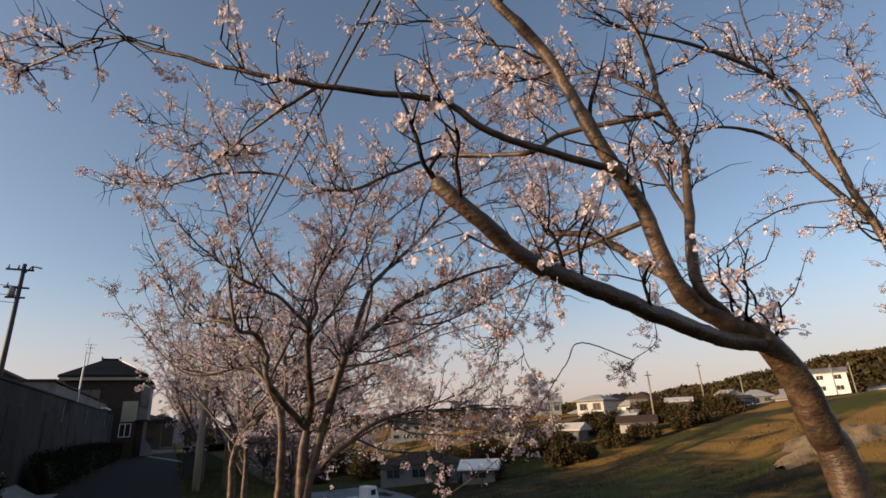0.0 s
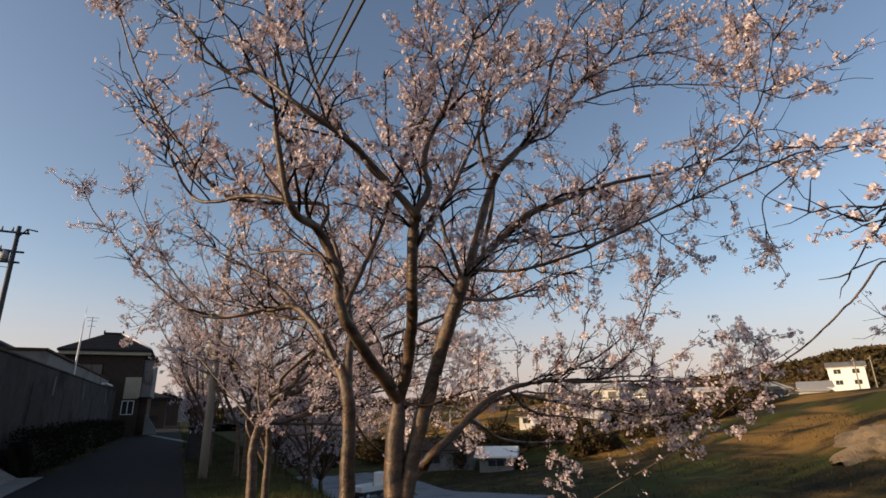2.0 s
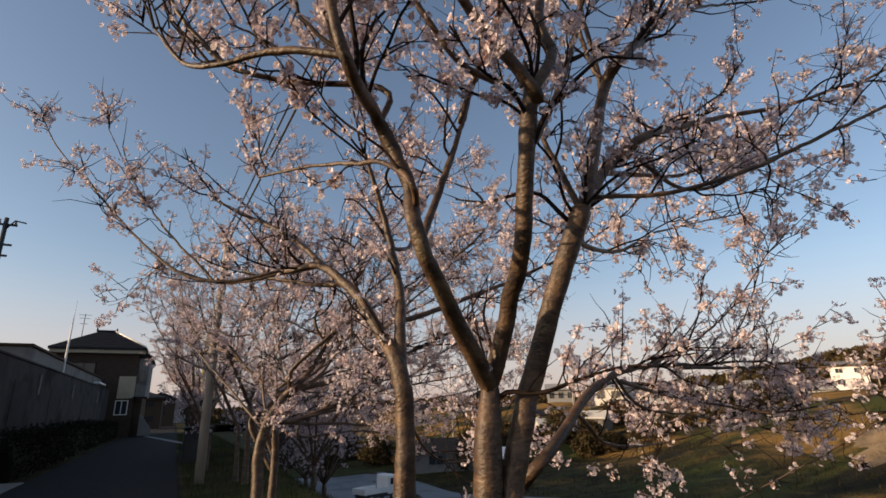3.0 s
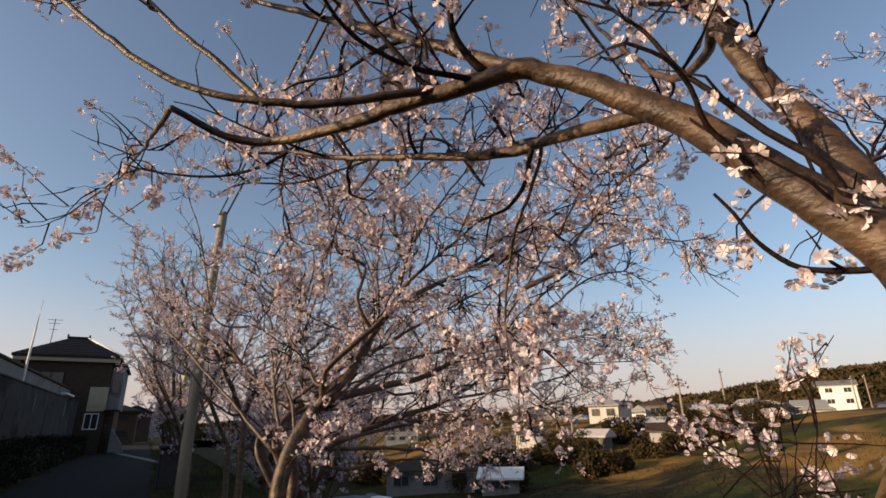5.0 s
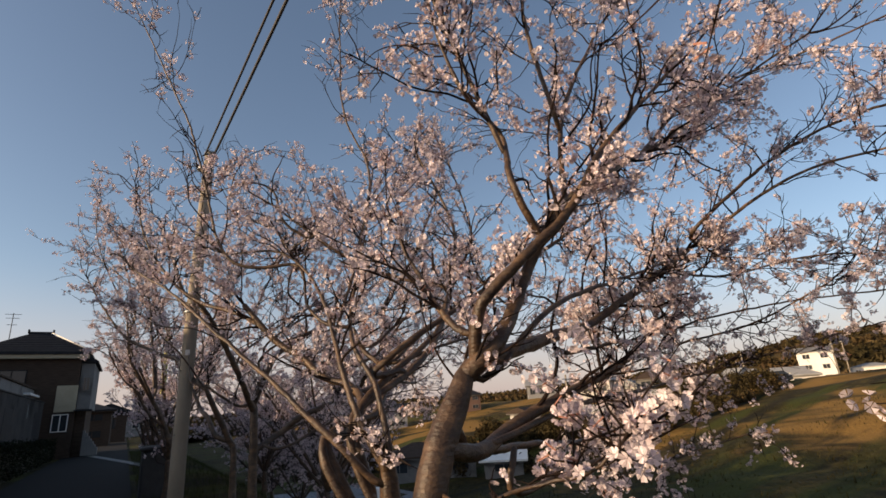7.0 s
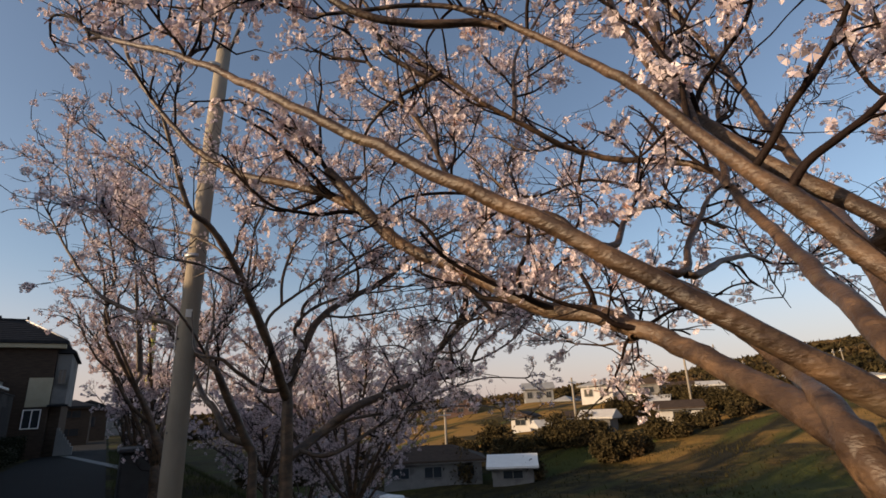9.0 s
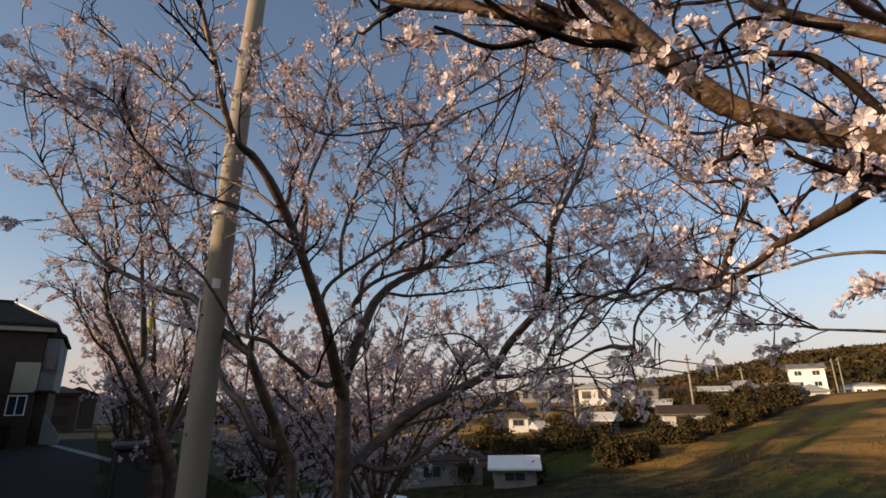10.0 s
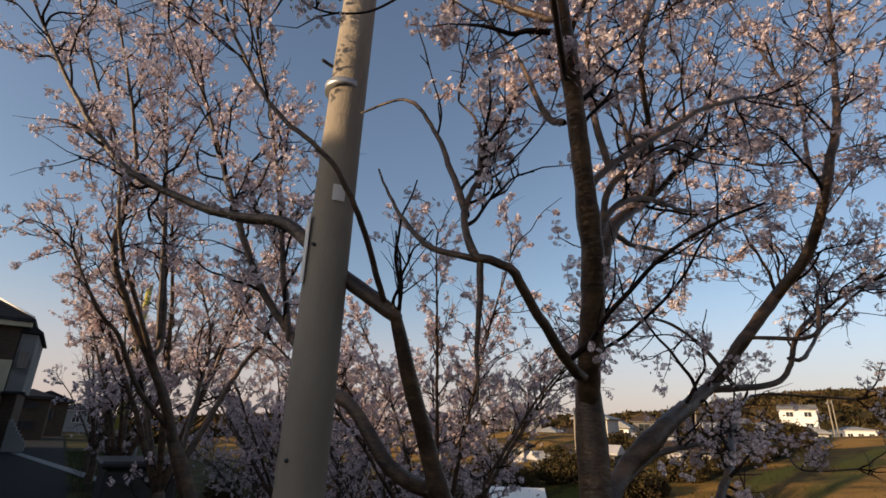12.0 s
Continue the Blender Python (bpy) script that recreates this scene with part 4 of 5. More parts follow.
bough("dark", (1.19, 20.31, 3.22), (0.75, 20.00, 3.31), (0.30, 19.70, 3.30), (-0.01, 19.50, 3.44), r=(0.014, 0.006), bare=0.15)
bough("dark", (1.86, 20.86, 2.15), (1.59, 20.70, 2.14), (1.11, 20.55, 2.45), (0.99, 20.60, 2.49), (1.00, 20.70, 2.70), (1.27, 20.90, 3.09), r=(0.030, 0.010), bare=0.20)
bough("dark", (2.84, 21.19, 3.41), (2.85, 21.00, 3.50), (2.76, 20.90, 3.87), (2.42, 20.70, 4.13), (2.46, 20.60, 4.58), (2.71, 20.50, 4.93), (3.36, 20.40, 5.58), (4.89, 20.40, 6.87), (5.62, 20.05, 7.39), r=(0.022, 0.007), bare=0.10)
bough("dark", (2.71, 20.50, 4.93), (1.50, 20.30, 4.31), (1.11, 20.30, 4.38), r=(0.020, 0.006), bare=0.10)
bough("dark", (3.88, 21.32, 4.18), (4.83, 21.50, 4.78), (5.64, 21.30, 4.81), (5.67, 20.54, 4.69), (5.54, 19.74, 4.63), (5.19, 18.89, 4.53), r=(0.022, 0.007), bare=0.10)
bough("dark", (4.25, 20.38, 3.80), (4.35, 20.50, 3.94), (4.87, 20.60, 4.75), (5.68, 20.80, 5.84), (5.67, 20.51, 6.50), (5.67, 20.46, 7.35), r=(0.020, 0.006), bare=0.10)
bough("dark", (4.87, 20.60, 4.75), (4.94, 21.00, 6.33), (4.70, 21.20, 7.23), r=(0.020, 0.006), bare=0.10)
bough("dark", (1.69, 20.50, 3.07), (1.73, 20.60, 3.49), (1.99, 20.80, 4.17), (2.36, 21.00, 4.96), (2.79, 21.20, 6.08), (2.88, 21.30, 6.97), r=(0.020, 0.006), bare=0.10)
bough("dark", (1.01, 20.21, 3.49), (1.09, 20.25, 3.54), (1.21, 20.50, 4.06), (1.50, 20.80, 4.84), (1.72, 21.10, 5.82), r=(0.020, 0.006), bare=0.10)
bough("dark", (4.02, 21.18, 2.25), (3.97, 21.20, 2.28), (3.94, 21.40, 2.60), (3.71, 21.60, 2.79), (3.14, 21.80, 2.72), r=(0.020, 0.006), bare=0.10)
bough("dark", (4.71, 21.06, 2.53), (4.87, 21.00, 2.55), (5.67, 21.06, 2.94), (5.67, 20.45, 3.40), (5.50, 19.58, 3.68), (5.25, 19.00, 3.63), r=(0.020, 0.006), bare=0.10)
bough("dark", (2.37, 21.02, 3.07), (3.10, 21.20, 3.16), (5.47, 21.80, 3.74), r=(0.018, 0.006), bare=0.10)
bough("dark", (4.32, 20.51, 3.57), (5.67, 20.80, 4.07), (5.67, 20.42, 4.41), (5.59, 19.95, 4.37), r=(0.018, 0.006), bare=0.10)
bough("dark", (0.57, 20.00, 3.91), (-0.22, 20.60, 4.74), r=(0.018, 0.006), bare=0.10)
bough("dark", (2.11, 20.93, 2.69), (1.94, 20.80, 2.84), (2.14, 20.80, 3.09), (2.66, 20.90, 3.33), (3.61, 21.10, 3.58), (5.43, 21.40, 4.29), r=(0.022, 0.007), bare=0.10)
bough("dark", (1.98, 20.80, 2.89), (2.36, 20.80, 3.45), (5.12, 21.10, 5.22), (5.68, 20.58, 5.71), (5.61, 20.04, 5.84), r=(0.022, 0.007), bare=0.10)
bough("dark", (1.29, 20.42, 3.11), (1.36, 20.60, 3.29), (1.44, 21.00, 4.09), (1.25, 21.20, 4.39), r=(0.018, 0.006), bare=0.10)
bough("dark", (2.36, 20.80, 3.45), (3.20, 21.00, 4.29), (4.33, 21.20, 5.77), (5.26, 21.30, 7.22), r=(0.018, 0.006), bare=0.10)
bough("dark", (2.36, 20.80, 3.45), (2.45, 20.90, 3.96), (2.47, 21.00, 4.50), (2.18, 21.10, 4.72), r=(0.018, 0.006), bare=0.10)
bough("dark", (4.16, 21.10, 2.64), (4.29, 20.70, 2.64), (4.80, 20.80, 3.11), (5.68, 20.77, 3.48), (5.66, 20.33, 3.53), r=(0.018, 0.006), bare=0.10)
bough("dark", (2.37, 21.13, 1.59), (2.95, 21.20, 1.79), (4.11, 21.40, 1.87), (5.53, 21.60, 1.83), (5.61, 21.47, 1.63), (5.67, 21.05, 1.66), r=(0.022, 0.008), share=0.35, bare=0.15)
bough("dark", (0.99, 20.60, 2.49), (0.98, 20.60, 1.98), r=(0.016, 0.005), bare=0.10, share=0.4)
bough("dark", (0.99, 20.60, 2.48), (0.86, 20.80, 2.57), (0.84, 21.00, 2.76), (0.84, 21.20, 3.07), r=(0.016, 0.005), bare=0.10, share=0.7)
bough("dark", (1.00, 20.70, 2.70), (1.03, 20.90, 3.01), (0.99, 21.10, 3.37), (0.96, 21.30, 3.57), (0.85, 21.50, 3.56), r=(0.018, 0.006), bare=0.10, share=0.8)
bough("dark", (1.16, 20.82, 2.93), (1.31, 21.00, 3.42), (1.27, 21.14, 3.62), r=(0.018, 0.006), bare=0.10, share=0.8)
bough("slender", (1.81, 21.80, -0.10), (1.79, 21.80, 1.29), (1.69, 21.80, 1.58), (1.21, 21.60, 2.46), r=(0.070, 0.046), bare=0.95, name="trunk")
bough("slender", (1.21, 21.60, 2.46), (0.93, 21.90, 2.77), (0.75, 22.20, 3.09), (0.51, 22.60, 3.21), (0.22, 23.00, 3.42), (-0.12, 23.30, 3.67), (-0.48, 23.60, 4.12), (-0.98, 23.90, 4.93), r=(0.050, 0.014), bare=0.20)
bough("slender", (1.17, 21.64, 2.51), (0.74, 21.40, 3.06), (0.31, 21.60, 3.53), (-0.02, 21.80, 4.26), r=(0.020, 0.007), bare=0.20)
bough("slender", (1.71, 21.80, 1.52), (1.68, 21.90, 1.54), (1.46, 22.00, 1.66), (1.32, 22.30, 2.00), (1.22, 22.60, 2.15), (1.10, 23.00, 2.49), (0.79, 23.30, 3.13), (0.19, 24.00, 5.11), r=(0.050, 0.016), bare=0.30)
bough("slender", (1.10, 23.00, 2.49), (1.00, 23.20, 3.35), (0.84, 23.30, 4.25), (0.61, 23.50, 5.32), r=(0.030, 0.010), bare=0.20)
bough("far", (1.20, 25.80, -0.10), (1.18, 25.80, 0.84), (1.08, 25.80, 1.23), (0.88, 25.80, 1.69), r=(0.100, 0.085), bare=0.95, name="trunk")
bough("far", (0.92, 25.80, 1.60), (0.66, 25.70, 2.21), (-0.03, 25.50, 3.45), (-0.13, 25.50, 4.16), (-0.11, 25.50, 4.69), (-0.71, 25.50, 6.62), r=(0.055, 0.012), bare=0.20)
bough("far", (0.84, 25.78, 1.75), (0.83, 25.80, 1.80), (0.43, 25.60, 2.19), (0.11, 25.40, 2.67), (-0.15, 25.20, 2.94), (-0.43, 25.10, 3.44), r=(0.040, 0.010), bare=0.20, share=0.7)
bough("far", (1.00, 25.80, 1.41), (1.56, 26.00, 2.56), (1.90, 26.20, 3.13), (1.99, 26.40, 4.09), r=(0.045, 0.010), bare=0.20)
bough("far", (0.51, 25.66, 2.49), (0.52, 25.80, 3.16), (-0.04, 26.10, 6.62), r=(0.035, 0.010), bare=0.20)
bough("far", (0.96, 25.80, 1.51), (0.99, 25.80, 1.57), (1.10, 26.20, 2.19), (1.21, 26.60, 2.95), (0.97, 27.00, 3.94), r=(0.035, 0.010), bare=0.20)
bough("far", (0.59, 25.68, 2.35), (-0.04, 25.30, 3.62), (-0.26, 25.20, 4.54), (-0.65, 25.10, 5.27), (-1.01, 25.00, 6.18), (-1.11, 25.00, 7.30), r=(0.030, 0.008), bare=0.15, share=0.7)
bough("far", (0.52, 25.74, 2.76), (0.33, 25.80, 4.21), (0.10, 25.90, 5.53), (-0.30, 26.00, 6.81), r=(0.030, 0.008), bare=0.15)

def clear(p):
    """Leaves the walker's way free of shoots, and those round the concrete pole cut back."""
    pole_side = (np.hypot(p[:, 0] - 0.74, p[:, 1] - 21.40) < 0.42) & (p[:, 2] > 2.6)
    return (np.hypot(p[:, 0] - 0.0, p[:, 2] - 1.95) > 1.1) & ~pole_side


def ground_at(x, y):
    return float(height(np.array(x), np.array(y)))


def auto_limbs(x, y, seed, fork=1.0, n=6, reach=2.3, top=4.8, r=0.10):
    rng = np.random.default_rng(seed)
    z = ground_at(x, y)
    out = [([(x, y, z - 0.1), (x + 0.03, y, z + fork * 0.5), (x, y, z + fork)], r * 1.15, r, "trunk", 0.9, 1.0)]
    for k in range(n):
        a = 2 * np.pi * (k + rng.uniform(-0.3, 0.3)) / n
        rr = reach * rng.uniform(0.6, 1.1)
        h = top * rng.uniform(0.7, 1.05)
        d = np.array([math.cos(a), math.sin(a)])
        out.append(([(x, y, z + fork - 0.05), (x + d[0] * rr * 0.3, y + d[1] * rr * 0.3, z + fork + (h - fork) * 0.35),
                     (x + d[0] * rr * 0.65, y + d[1] * rr * 0.65, z + fork + (h - fork) * 0.72), (x + d[0] * rr, y + d[1] * rr, z + h)], r * 0.5, 0.012, "limb", 0.25, 1.0))
    return out


NEAR = [
    ((3.8, 2.0), BOUGHS["old"], 41, "old cherry tree with a sawn-off limb, pink blossom", 1.3),
    ((1.55, 7.55), BOUGHS["twin"], 42, "two-stemmed cherry tree spreading over grass, pink blossom", 1.6),
    ((1.35, 8.6), BOUGHS["burred"], 43, "cherry tree with a burred trunk and long road limb", 1.15),
    ((1.25, 13.4), BOUGHS["wide"], 44, "thick cherry tree with wide low limbs, pink blossom", 1.6),
    ((1.6, 14.75), BOUGHS["many"], 45, "many-stemmed cherry tree with a sawn limb, pink blossom", 1.3),
    ((1.9, 20.75), BOUGHS["dark"], 46, "dark forked cherry tree in shade, pale blossom", 1.4),
    ((1.75, 21.8), BOUGHS["slender"], 47, "slender cherry tree behind the concrete pole", 1.5),
    ((1.2, 25.8), BOUGHS["far"], 48, "cherry tree beyond the pole, pinkish blossom", 1.6),
]
for (x, y), limbs, seed, label, bloom in NEAR:
    cherry_tree((x, y, ground_at(x, y)), limbs, seed, label, bloom=bloom, branch=1.0 if x > 3 else (1.15 if seed in (42, 45, 46) else 1.45), shoots=(0.3, 0.75) if x > 3 else (0.35, 1.0), keep=clear)
for k, (x, y) in enumerate([(1.1, 27.5), (0.9, 31.0), (1.0, 35.5), (0.9, 40.0), (1.0, 45.0)]):
    cherry_tree((x, y, ground_at(x, y)), auto_limbs(x, y, 10 + k, reach=1.7), 60 + k, "cherry tree in pale pink blossom beside the road",
                branch=1.4, bloom=1.0, detail=0.7, petal=0.030, shoots=(0.35, 0.8))
# a second row on the bank below
for k, (x, y) in enumerate([(5.2, 26.8), (6.6, 30.5), (5.0, 34.0), (6.9, 35.6), (6.7, 40.0)]):
    cherry_tree((x, y, ground_at(x, y)), auto_limbs(x, y, 30 + k, fork=1.1, n=11, reach=3.4, top=5.6), 80 + k, "spreading cherry tree in pale blossom on the bank",
                branch=1.5, bloom=1.4, detail=0.7, petal=0.032)

# ---- poles and wires ----
def tube_between(name, pts, r, material, parent=None, label="", sides=12):
    p = np.array(pts, float)[None]
    rad = np.broadcast_to(np.asarray(r, float), p.shape[1])[None]
    v, q = tubes(p, rad, sides)
    n = p.shape[1]
    a, b = np.arange(sides), np.arange(sides) + (n - 1) * sides
    v = np.vstack([v, p[0, 0], p[0, -1]])
    t = [(a[(i + 1) % sides], a[i], len(v) - 2) for i in range(sides)] + [(b[i], b[(i + 1) % sides], len(v) - 1) for i in range(sides)]
    return put(name, mesh_of(name, v, q, t, True), material, parent, label)


def leaf_cloud(name, places, size, material, rng, parent=None, label="", kind="stuff"):
    """Many small leaves at the given places, each a bent four-cornered blade."""
    n = len(places)
    ax = unit(rng.normal(size=(n, 3)))
    u = unit(np.cross(ax, rng.normal(size=(n, 3))))
    w = np.cross(ax, u)
    s = (size * rng.uniform(0.6, 1.3, n))[:, None]
    v = np.stack([places - u * s, places + w * s * 0.45 + ax * s * 0.15, places + u * s, places - w * s * 0.45 + ax * s * 0.15], 1).reshape(-1, 3)
    return put(name, mesh_of(name, v, np.arange(4 * n).reshape(-1, 4)), material, parent, label, kind)


pole = empty("utility_pole", (0.87, 21.85, 0), "tall grey concrete utility pole among the cherry trees", "pole")
tube_between("shaft", [(0, 0, -0.3), (0, 0, 1.5), (0.01, 0, 2.5), (0.02, 0, 3.5), (0.05, 0, 5), (0.08, 0, 6.2), (0.11, 0, 7.3)], [0.132, 0.127, 0.123, 0.118, 0.111, 0.106, 0.10], CONCRETE, pole, sides=28)
tube_between("cap", [(0.11, 0, 7.3), (0.11, 0, 7.34)], [0.112, 0.10], STEEL, pole, "grey steel cap", 20)
for z in (1.72, 2.83, 4.05, 4.6, 5.2, 5.8):
    a = 3.7 if z < 3 else (0.3 if int(z * 10) % 2 else 3.4)
    c = np.array([math.cos(a), math.sin(a)])
    tube_between("bolt_hole" if z < 3 else "step_bolt", [(*(c * 0.108), z), (*(c * (0.131 if z < 3 else 0.19)), z)], 0.011, BLACK, pole, "dark plugged hole" if z < 3 else "dark step bolt", 8)
for z in (3.9, 6.9):
    tube_between("steel_band", [(0, 0, z), (0, 0, z + 0.05)], 0.121 if z < 5 else 0.109, STEEL, pole, "thin steel band", 24)
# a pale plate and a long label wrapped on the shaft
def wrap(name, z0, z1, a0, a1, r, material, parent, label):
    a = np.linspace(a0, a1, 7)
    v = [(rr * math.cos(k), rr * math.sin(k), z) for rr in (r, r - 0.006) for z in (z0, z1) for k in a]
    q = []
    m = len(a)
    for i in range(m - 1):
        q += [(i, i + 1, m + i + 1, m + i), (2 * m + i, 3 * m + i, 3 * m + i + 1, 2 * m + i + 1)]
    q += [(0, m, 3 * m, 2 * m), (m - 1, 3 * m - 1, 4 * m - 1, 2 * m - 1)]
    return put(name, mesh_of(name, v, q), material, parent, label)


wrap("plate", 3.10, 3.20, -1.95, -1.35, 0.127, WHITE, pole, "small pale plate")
wrap("label_strip", 2.62, 3.02, -3.35, -2.95, 0.128, WHITE, pole, "long narrow pale label strip")

wires = [(-0.08, 0.0), (0.10, 0.06)]
for k, (dx, dz) in enumerate(wires):
    a, b = np.array([0.96 + dx, 21.85, 7.25 + dz]), np.array([2.9 + dx, -6.0, 9.6 + dz])
    s = np.linspace(0, 1, 40)[:, None]
    p = a + (b - a) * s - np.array([0, 0, 1.0]) * (0.9 * s * (1 - s))
    tagged(tube_between("overhead_cable", p, 0.026 if k else 0.020, BLACK, None, "", 6), "black overhead cable running from the concrete pole", "cable", "overhead cables")

post = empty("wooden_pole", (1.38, 39.7, 0), "weathered yellowish pole at the lane's edge", "pole")
tube_between("shaft", [(0, 0, -0.2), (0, 0, 3), (0, 0, 6.5)], [0.13, 0.12, 0.10], YELLOW, post, sides=14)
tube_between("guard", [(0, 0, 0), (0, 0, 0.9)], [0.15, 0.148], YELLOW, post, "yellow foot guard", 14)
post2 = empty("marker_post", (1.9, 38.6, 0), "short pale marker post by the lane", "post")
tube_between("stake", [(0, 0, -0.1), (0, 0, 1.1)], 0.06, KERB, post2, sides=10)
tube_between("top", [(0, 0, 1.1), (0, 0, 1.14)], [0.06, 0.03], KERB, post2, sides=10)

lp = empty("power_pole", (-10.7, 44.0, 0.4), "tall dark power pole with crossarms behind the wall", "pole")
tube_between("shaft", [(0, 0, -0.2), (0, 0, 7), (0, 0, 13.4)], [0.19, 0.16, 0.12], BLACK, lp, sides=14)
for z, w in ((12.9, 1.0), (11.6, 0.9), (10.9, 0.7)):
    boxed("crossarm", (-w, w * 0.6, -0.06, 0.06, z, z + 0.12), BLACK, lp, "dark steel crossarm", 0.01)
for x, z in ((-0.85, 13.02), (-0.3, 13.02), (0.5, 13.02), (-0.7, 11.72)):
    tube_between("insulator", [(x, 0, z), (x, 0, z + 0.28)], [0.07, 0.04], PLASTER_GREY, lp, "grey insulator", 8)
tube_between("transformer", [(-0.42, 0.1, 11.0), (-0.42, 0.1, 11.75)], 0.22, PLASTER_GREY, lp, "grey drum transformer", 14)
tube_between("lamp_arm", [(0, 0, 12.6), (0.5, -0.2, 13.2), (1.1, -0.4, 13.05)], 0.05, BLACK, lp, "bent lamp arm", 8)
for k, z in enumerate((11.75, 11.1, 10.6)):
    s = np.linspace(0, 1, 16)[:, None]
    p = np.array([-10.8, 44, 0.4 + z]) + np.array([-26, -14, -0.5 + 0.3 * k]) * s - np.array([0, 0, 1.2]) * s * (1 - s)
    tagged(tube_between("power_line", p, 0.022, BLACK, None, "", 5), "black power line leading off the tall pole", "cable", "power lines")

flag = empty("steel_mast", (-5.45, 38.8, 0.4), "thin white steel mast behind the wall", "mast")
tube_between("tube", [(0, 0, 0), (0, 0, 4.5), (0.02, 0, 6.2)], [0.055, 0.05, 0.04], WHITE, flag, sides=10)
tube_between("tip", [(0.02, 0, 6.2), (0.04, 0, 7.5)], [0.02, 0.008], STEEL, flag, "thin steel tip", 6)

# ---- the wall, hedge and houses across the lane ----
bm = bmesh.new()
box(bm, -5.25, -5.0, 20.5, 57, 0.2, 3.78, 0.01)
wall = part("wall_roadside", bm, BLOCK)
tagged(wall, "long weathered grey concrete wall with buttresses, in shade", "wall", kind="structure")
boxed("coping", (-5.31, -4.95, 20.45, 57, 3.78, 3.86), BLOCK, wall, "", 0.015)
for y in (23.0, 29.0, 35.2, 44.6, 54.6):
    boxed("recess_panel", (-5.02, -4.985, y - 1.0, y + 1.0, 1.0, 3.1), ROOF, wall, "dark recessed door panel", 0.006)
for y in (31.5, 39.5, 50.0):
    boxed("drain_pipe", (-4.99, -4.93, y, y + 0.10, 2.7, 3.5), KERB, wall, "pale pipe end", 0.01)

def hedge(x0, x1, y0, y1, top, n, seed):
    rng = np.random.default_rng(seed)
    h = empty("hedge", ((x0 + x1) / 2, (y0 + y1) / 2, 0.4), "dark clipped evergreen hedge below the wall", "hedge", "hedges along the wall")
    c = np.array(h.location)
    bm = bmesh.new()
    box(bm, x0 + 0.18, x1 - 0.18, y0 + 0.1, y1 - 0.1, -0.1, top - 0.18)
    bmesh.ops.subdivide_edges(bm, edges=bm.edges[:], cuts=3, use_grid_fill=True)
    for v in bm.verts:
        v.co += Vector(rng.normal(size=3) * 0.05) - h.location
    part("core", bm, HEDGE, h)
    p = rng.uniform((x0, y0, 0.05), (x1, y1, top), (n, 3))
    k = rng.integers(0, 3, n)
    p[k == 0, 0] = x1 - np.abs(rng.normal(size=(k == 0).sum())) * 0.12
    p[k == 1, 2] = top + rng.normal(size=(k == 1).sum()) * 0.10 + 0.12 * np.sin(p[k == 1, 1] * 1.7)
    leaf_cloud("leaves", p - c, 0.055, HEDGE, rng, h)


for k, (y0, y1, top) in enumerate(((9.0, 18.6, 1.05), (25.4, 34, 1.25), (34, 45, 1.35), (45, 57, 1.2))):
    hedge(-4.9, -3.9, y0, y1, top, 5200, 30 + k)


def window(parent, x, y, z, w, h, face, frame_mat=WHITE, bars=1, depth=0.08):
    """A window on a wall; face: the axis it looks along."""
    win = new("window")
    win.parent = parent
    rot = {"-y": 0, "+x": 90, "-x": -90, "+y": 180}[face]
    win.matrix_local = pose(x, y, z, 0, 0, rot)
    t = 0.06
    for dims in ((-w / 2, w / 2, -depth, 0.01, h / 2 - t, h / 2), (-w / 2, w / 2, -depth, 0.01, -h / 2, -h / 2 + t),
                 (-w / 2, -w / 2 + t, -depth, 0.01, -h / 2 + t, h / 2 - t), (w / 2 - t, w / 2, -depth, 0.01, -h / 2 + t, h / 2 - t)):
        boxed("frame", dims, frame_mat, win)
    for k in range(bars):
        xx = -w / 2 + w * (k + 1) / (bars + 1)
        boxed("bar", (xx - 0.03, xx + 0.03, -depth * 0.8, 0.01, -h / 2 + t, h / 2 - t), frame_mat, win)
    boxed("pane", (-w / 2 + t, w / 2 - t, -depth * 0.4, 0.0, -h / 2 + t, h / 2 - t), GLASS, win, "dark window glass")
    return win


def roof_mesh(x0, x1, y0, y1, z, rise, kind, over=0.45, thick=0.16):
    """A hipped or gabled roof over a plan, as a closed shell."""
    x0, x1, y0, y1 = x0 - over, x1 + over, y0 - over, y1 + over
    w, d = x1 - x0, y1 - y0
    if w >= d:
        k = d / 2 if kind == "hip" else 0.0
        k = min(k, w * 0.42)
        r = [(x0 + k, (y0 + y1) / 2, z + rise), (x1 - k, (y0 + y1) / 2, z + rise)]
    else:
        k = min(w / 2 if kind == "hip" else 0.0, d * 0.42)
        r = [((x0 + x1) / 2, y0 + k, z + rise), ((x0 + x1) / 2, y1 - k, z + rise)]
    e = [(x0, y0, z), (x1, y0, z), (x1, y1, z), (x0, y1, z)]
    lo = [(x, y, zz - thick) for x, y, zz in e]
    v = e + r + lo
    if w >= d:
        q, t = [(0, 1, 5, 4), (2, 3, 4, 5)], [(1, 2, 5), (3, 0, 4)]
    else:
        q, t = [(1, 2, 5, 4), (3, 0, 4, 5)], [(0, 1, 4), (2, 3, 5)]
    q += [(0, 6, 7, 1), (1, 7, 8, 2), (2, 8, 9, 3), (3, 9, 6, 0), (6, 9, 8, 7)]
    return mesh_of("roof", v, q, t)


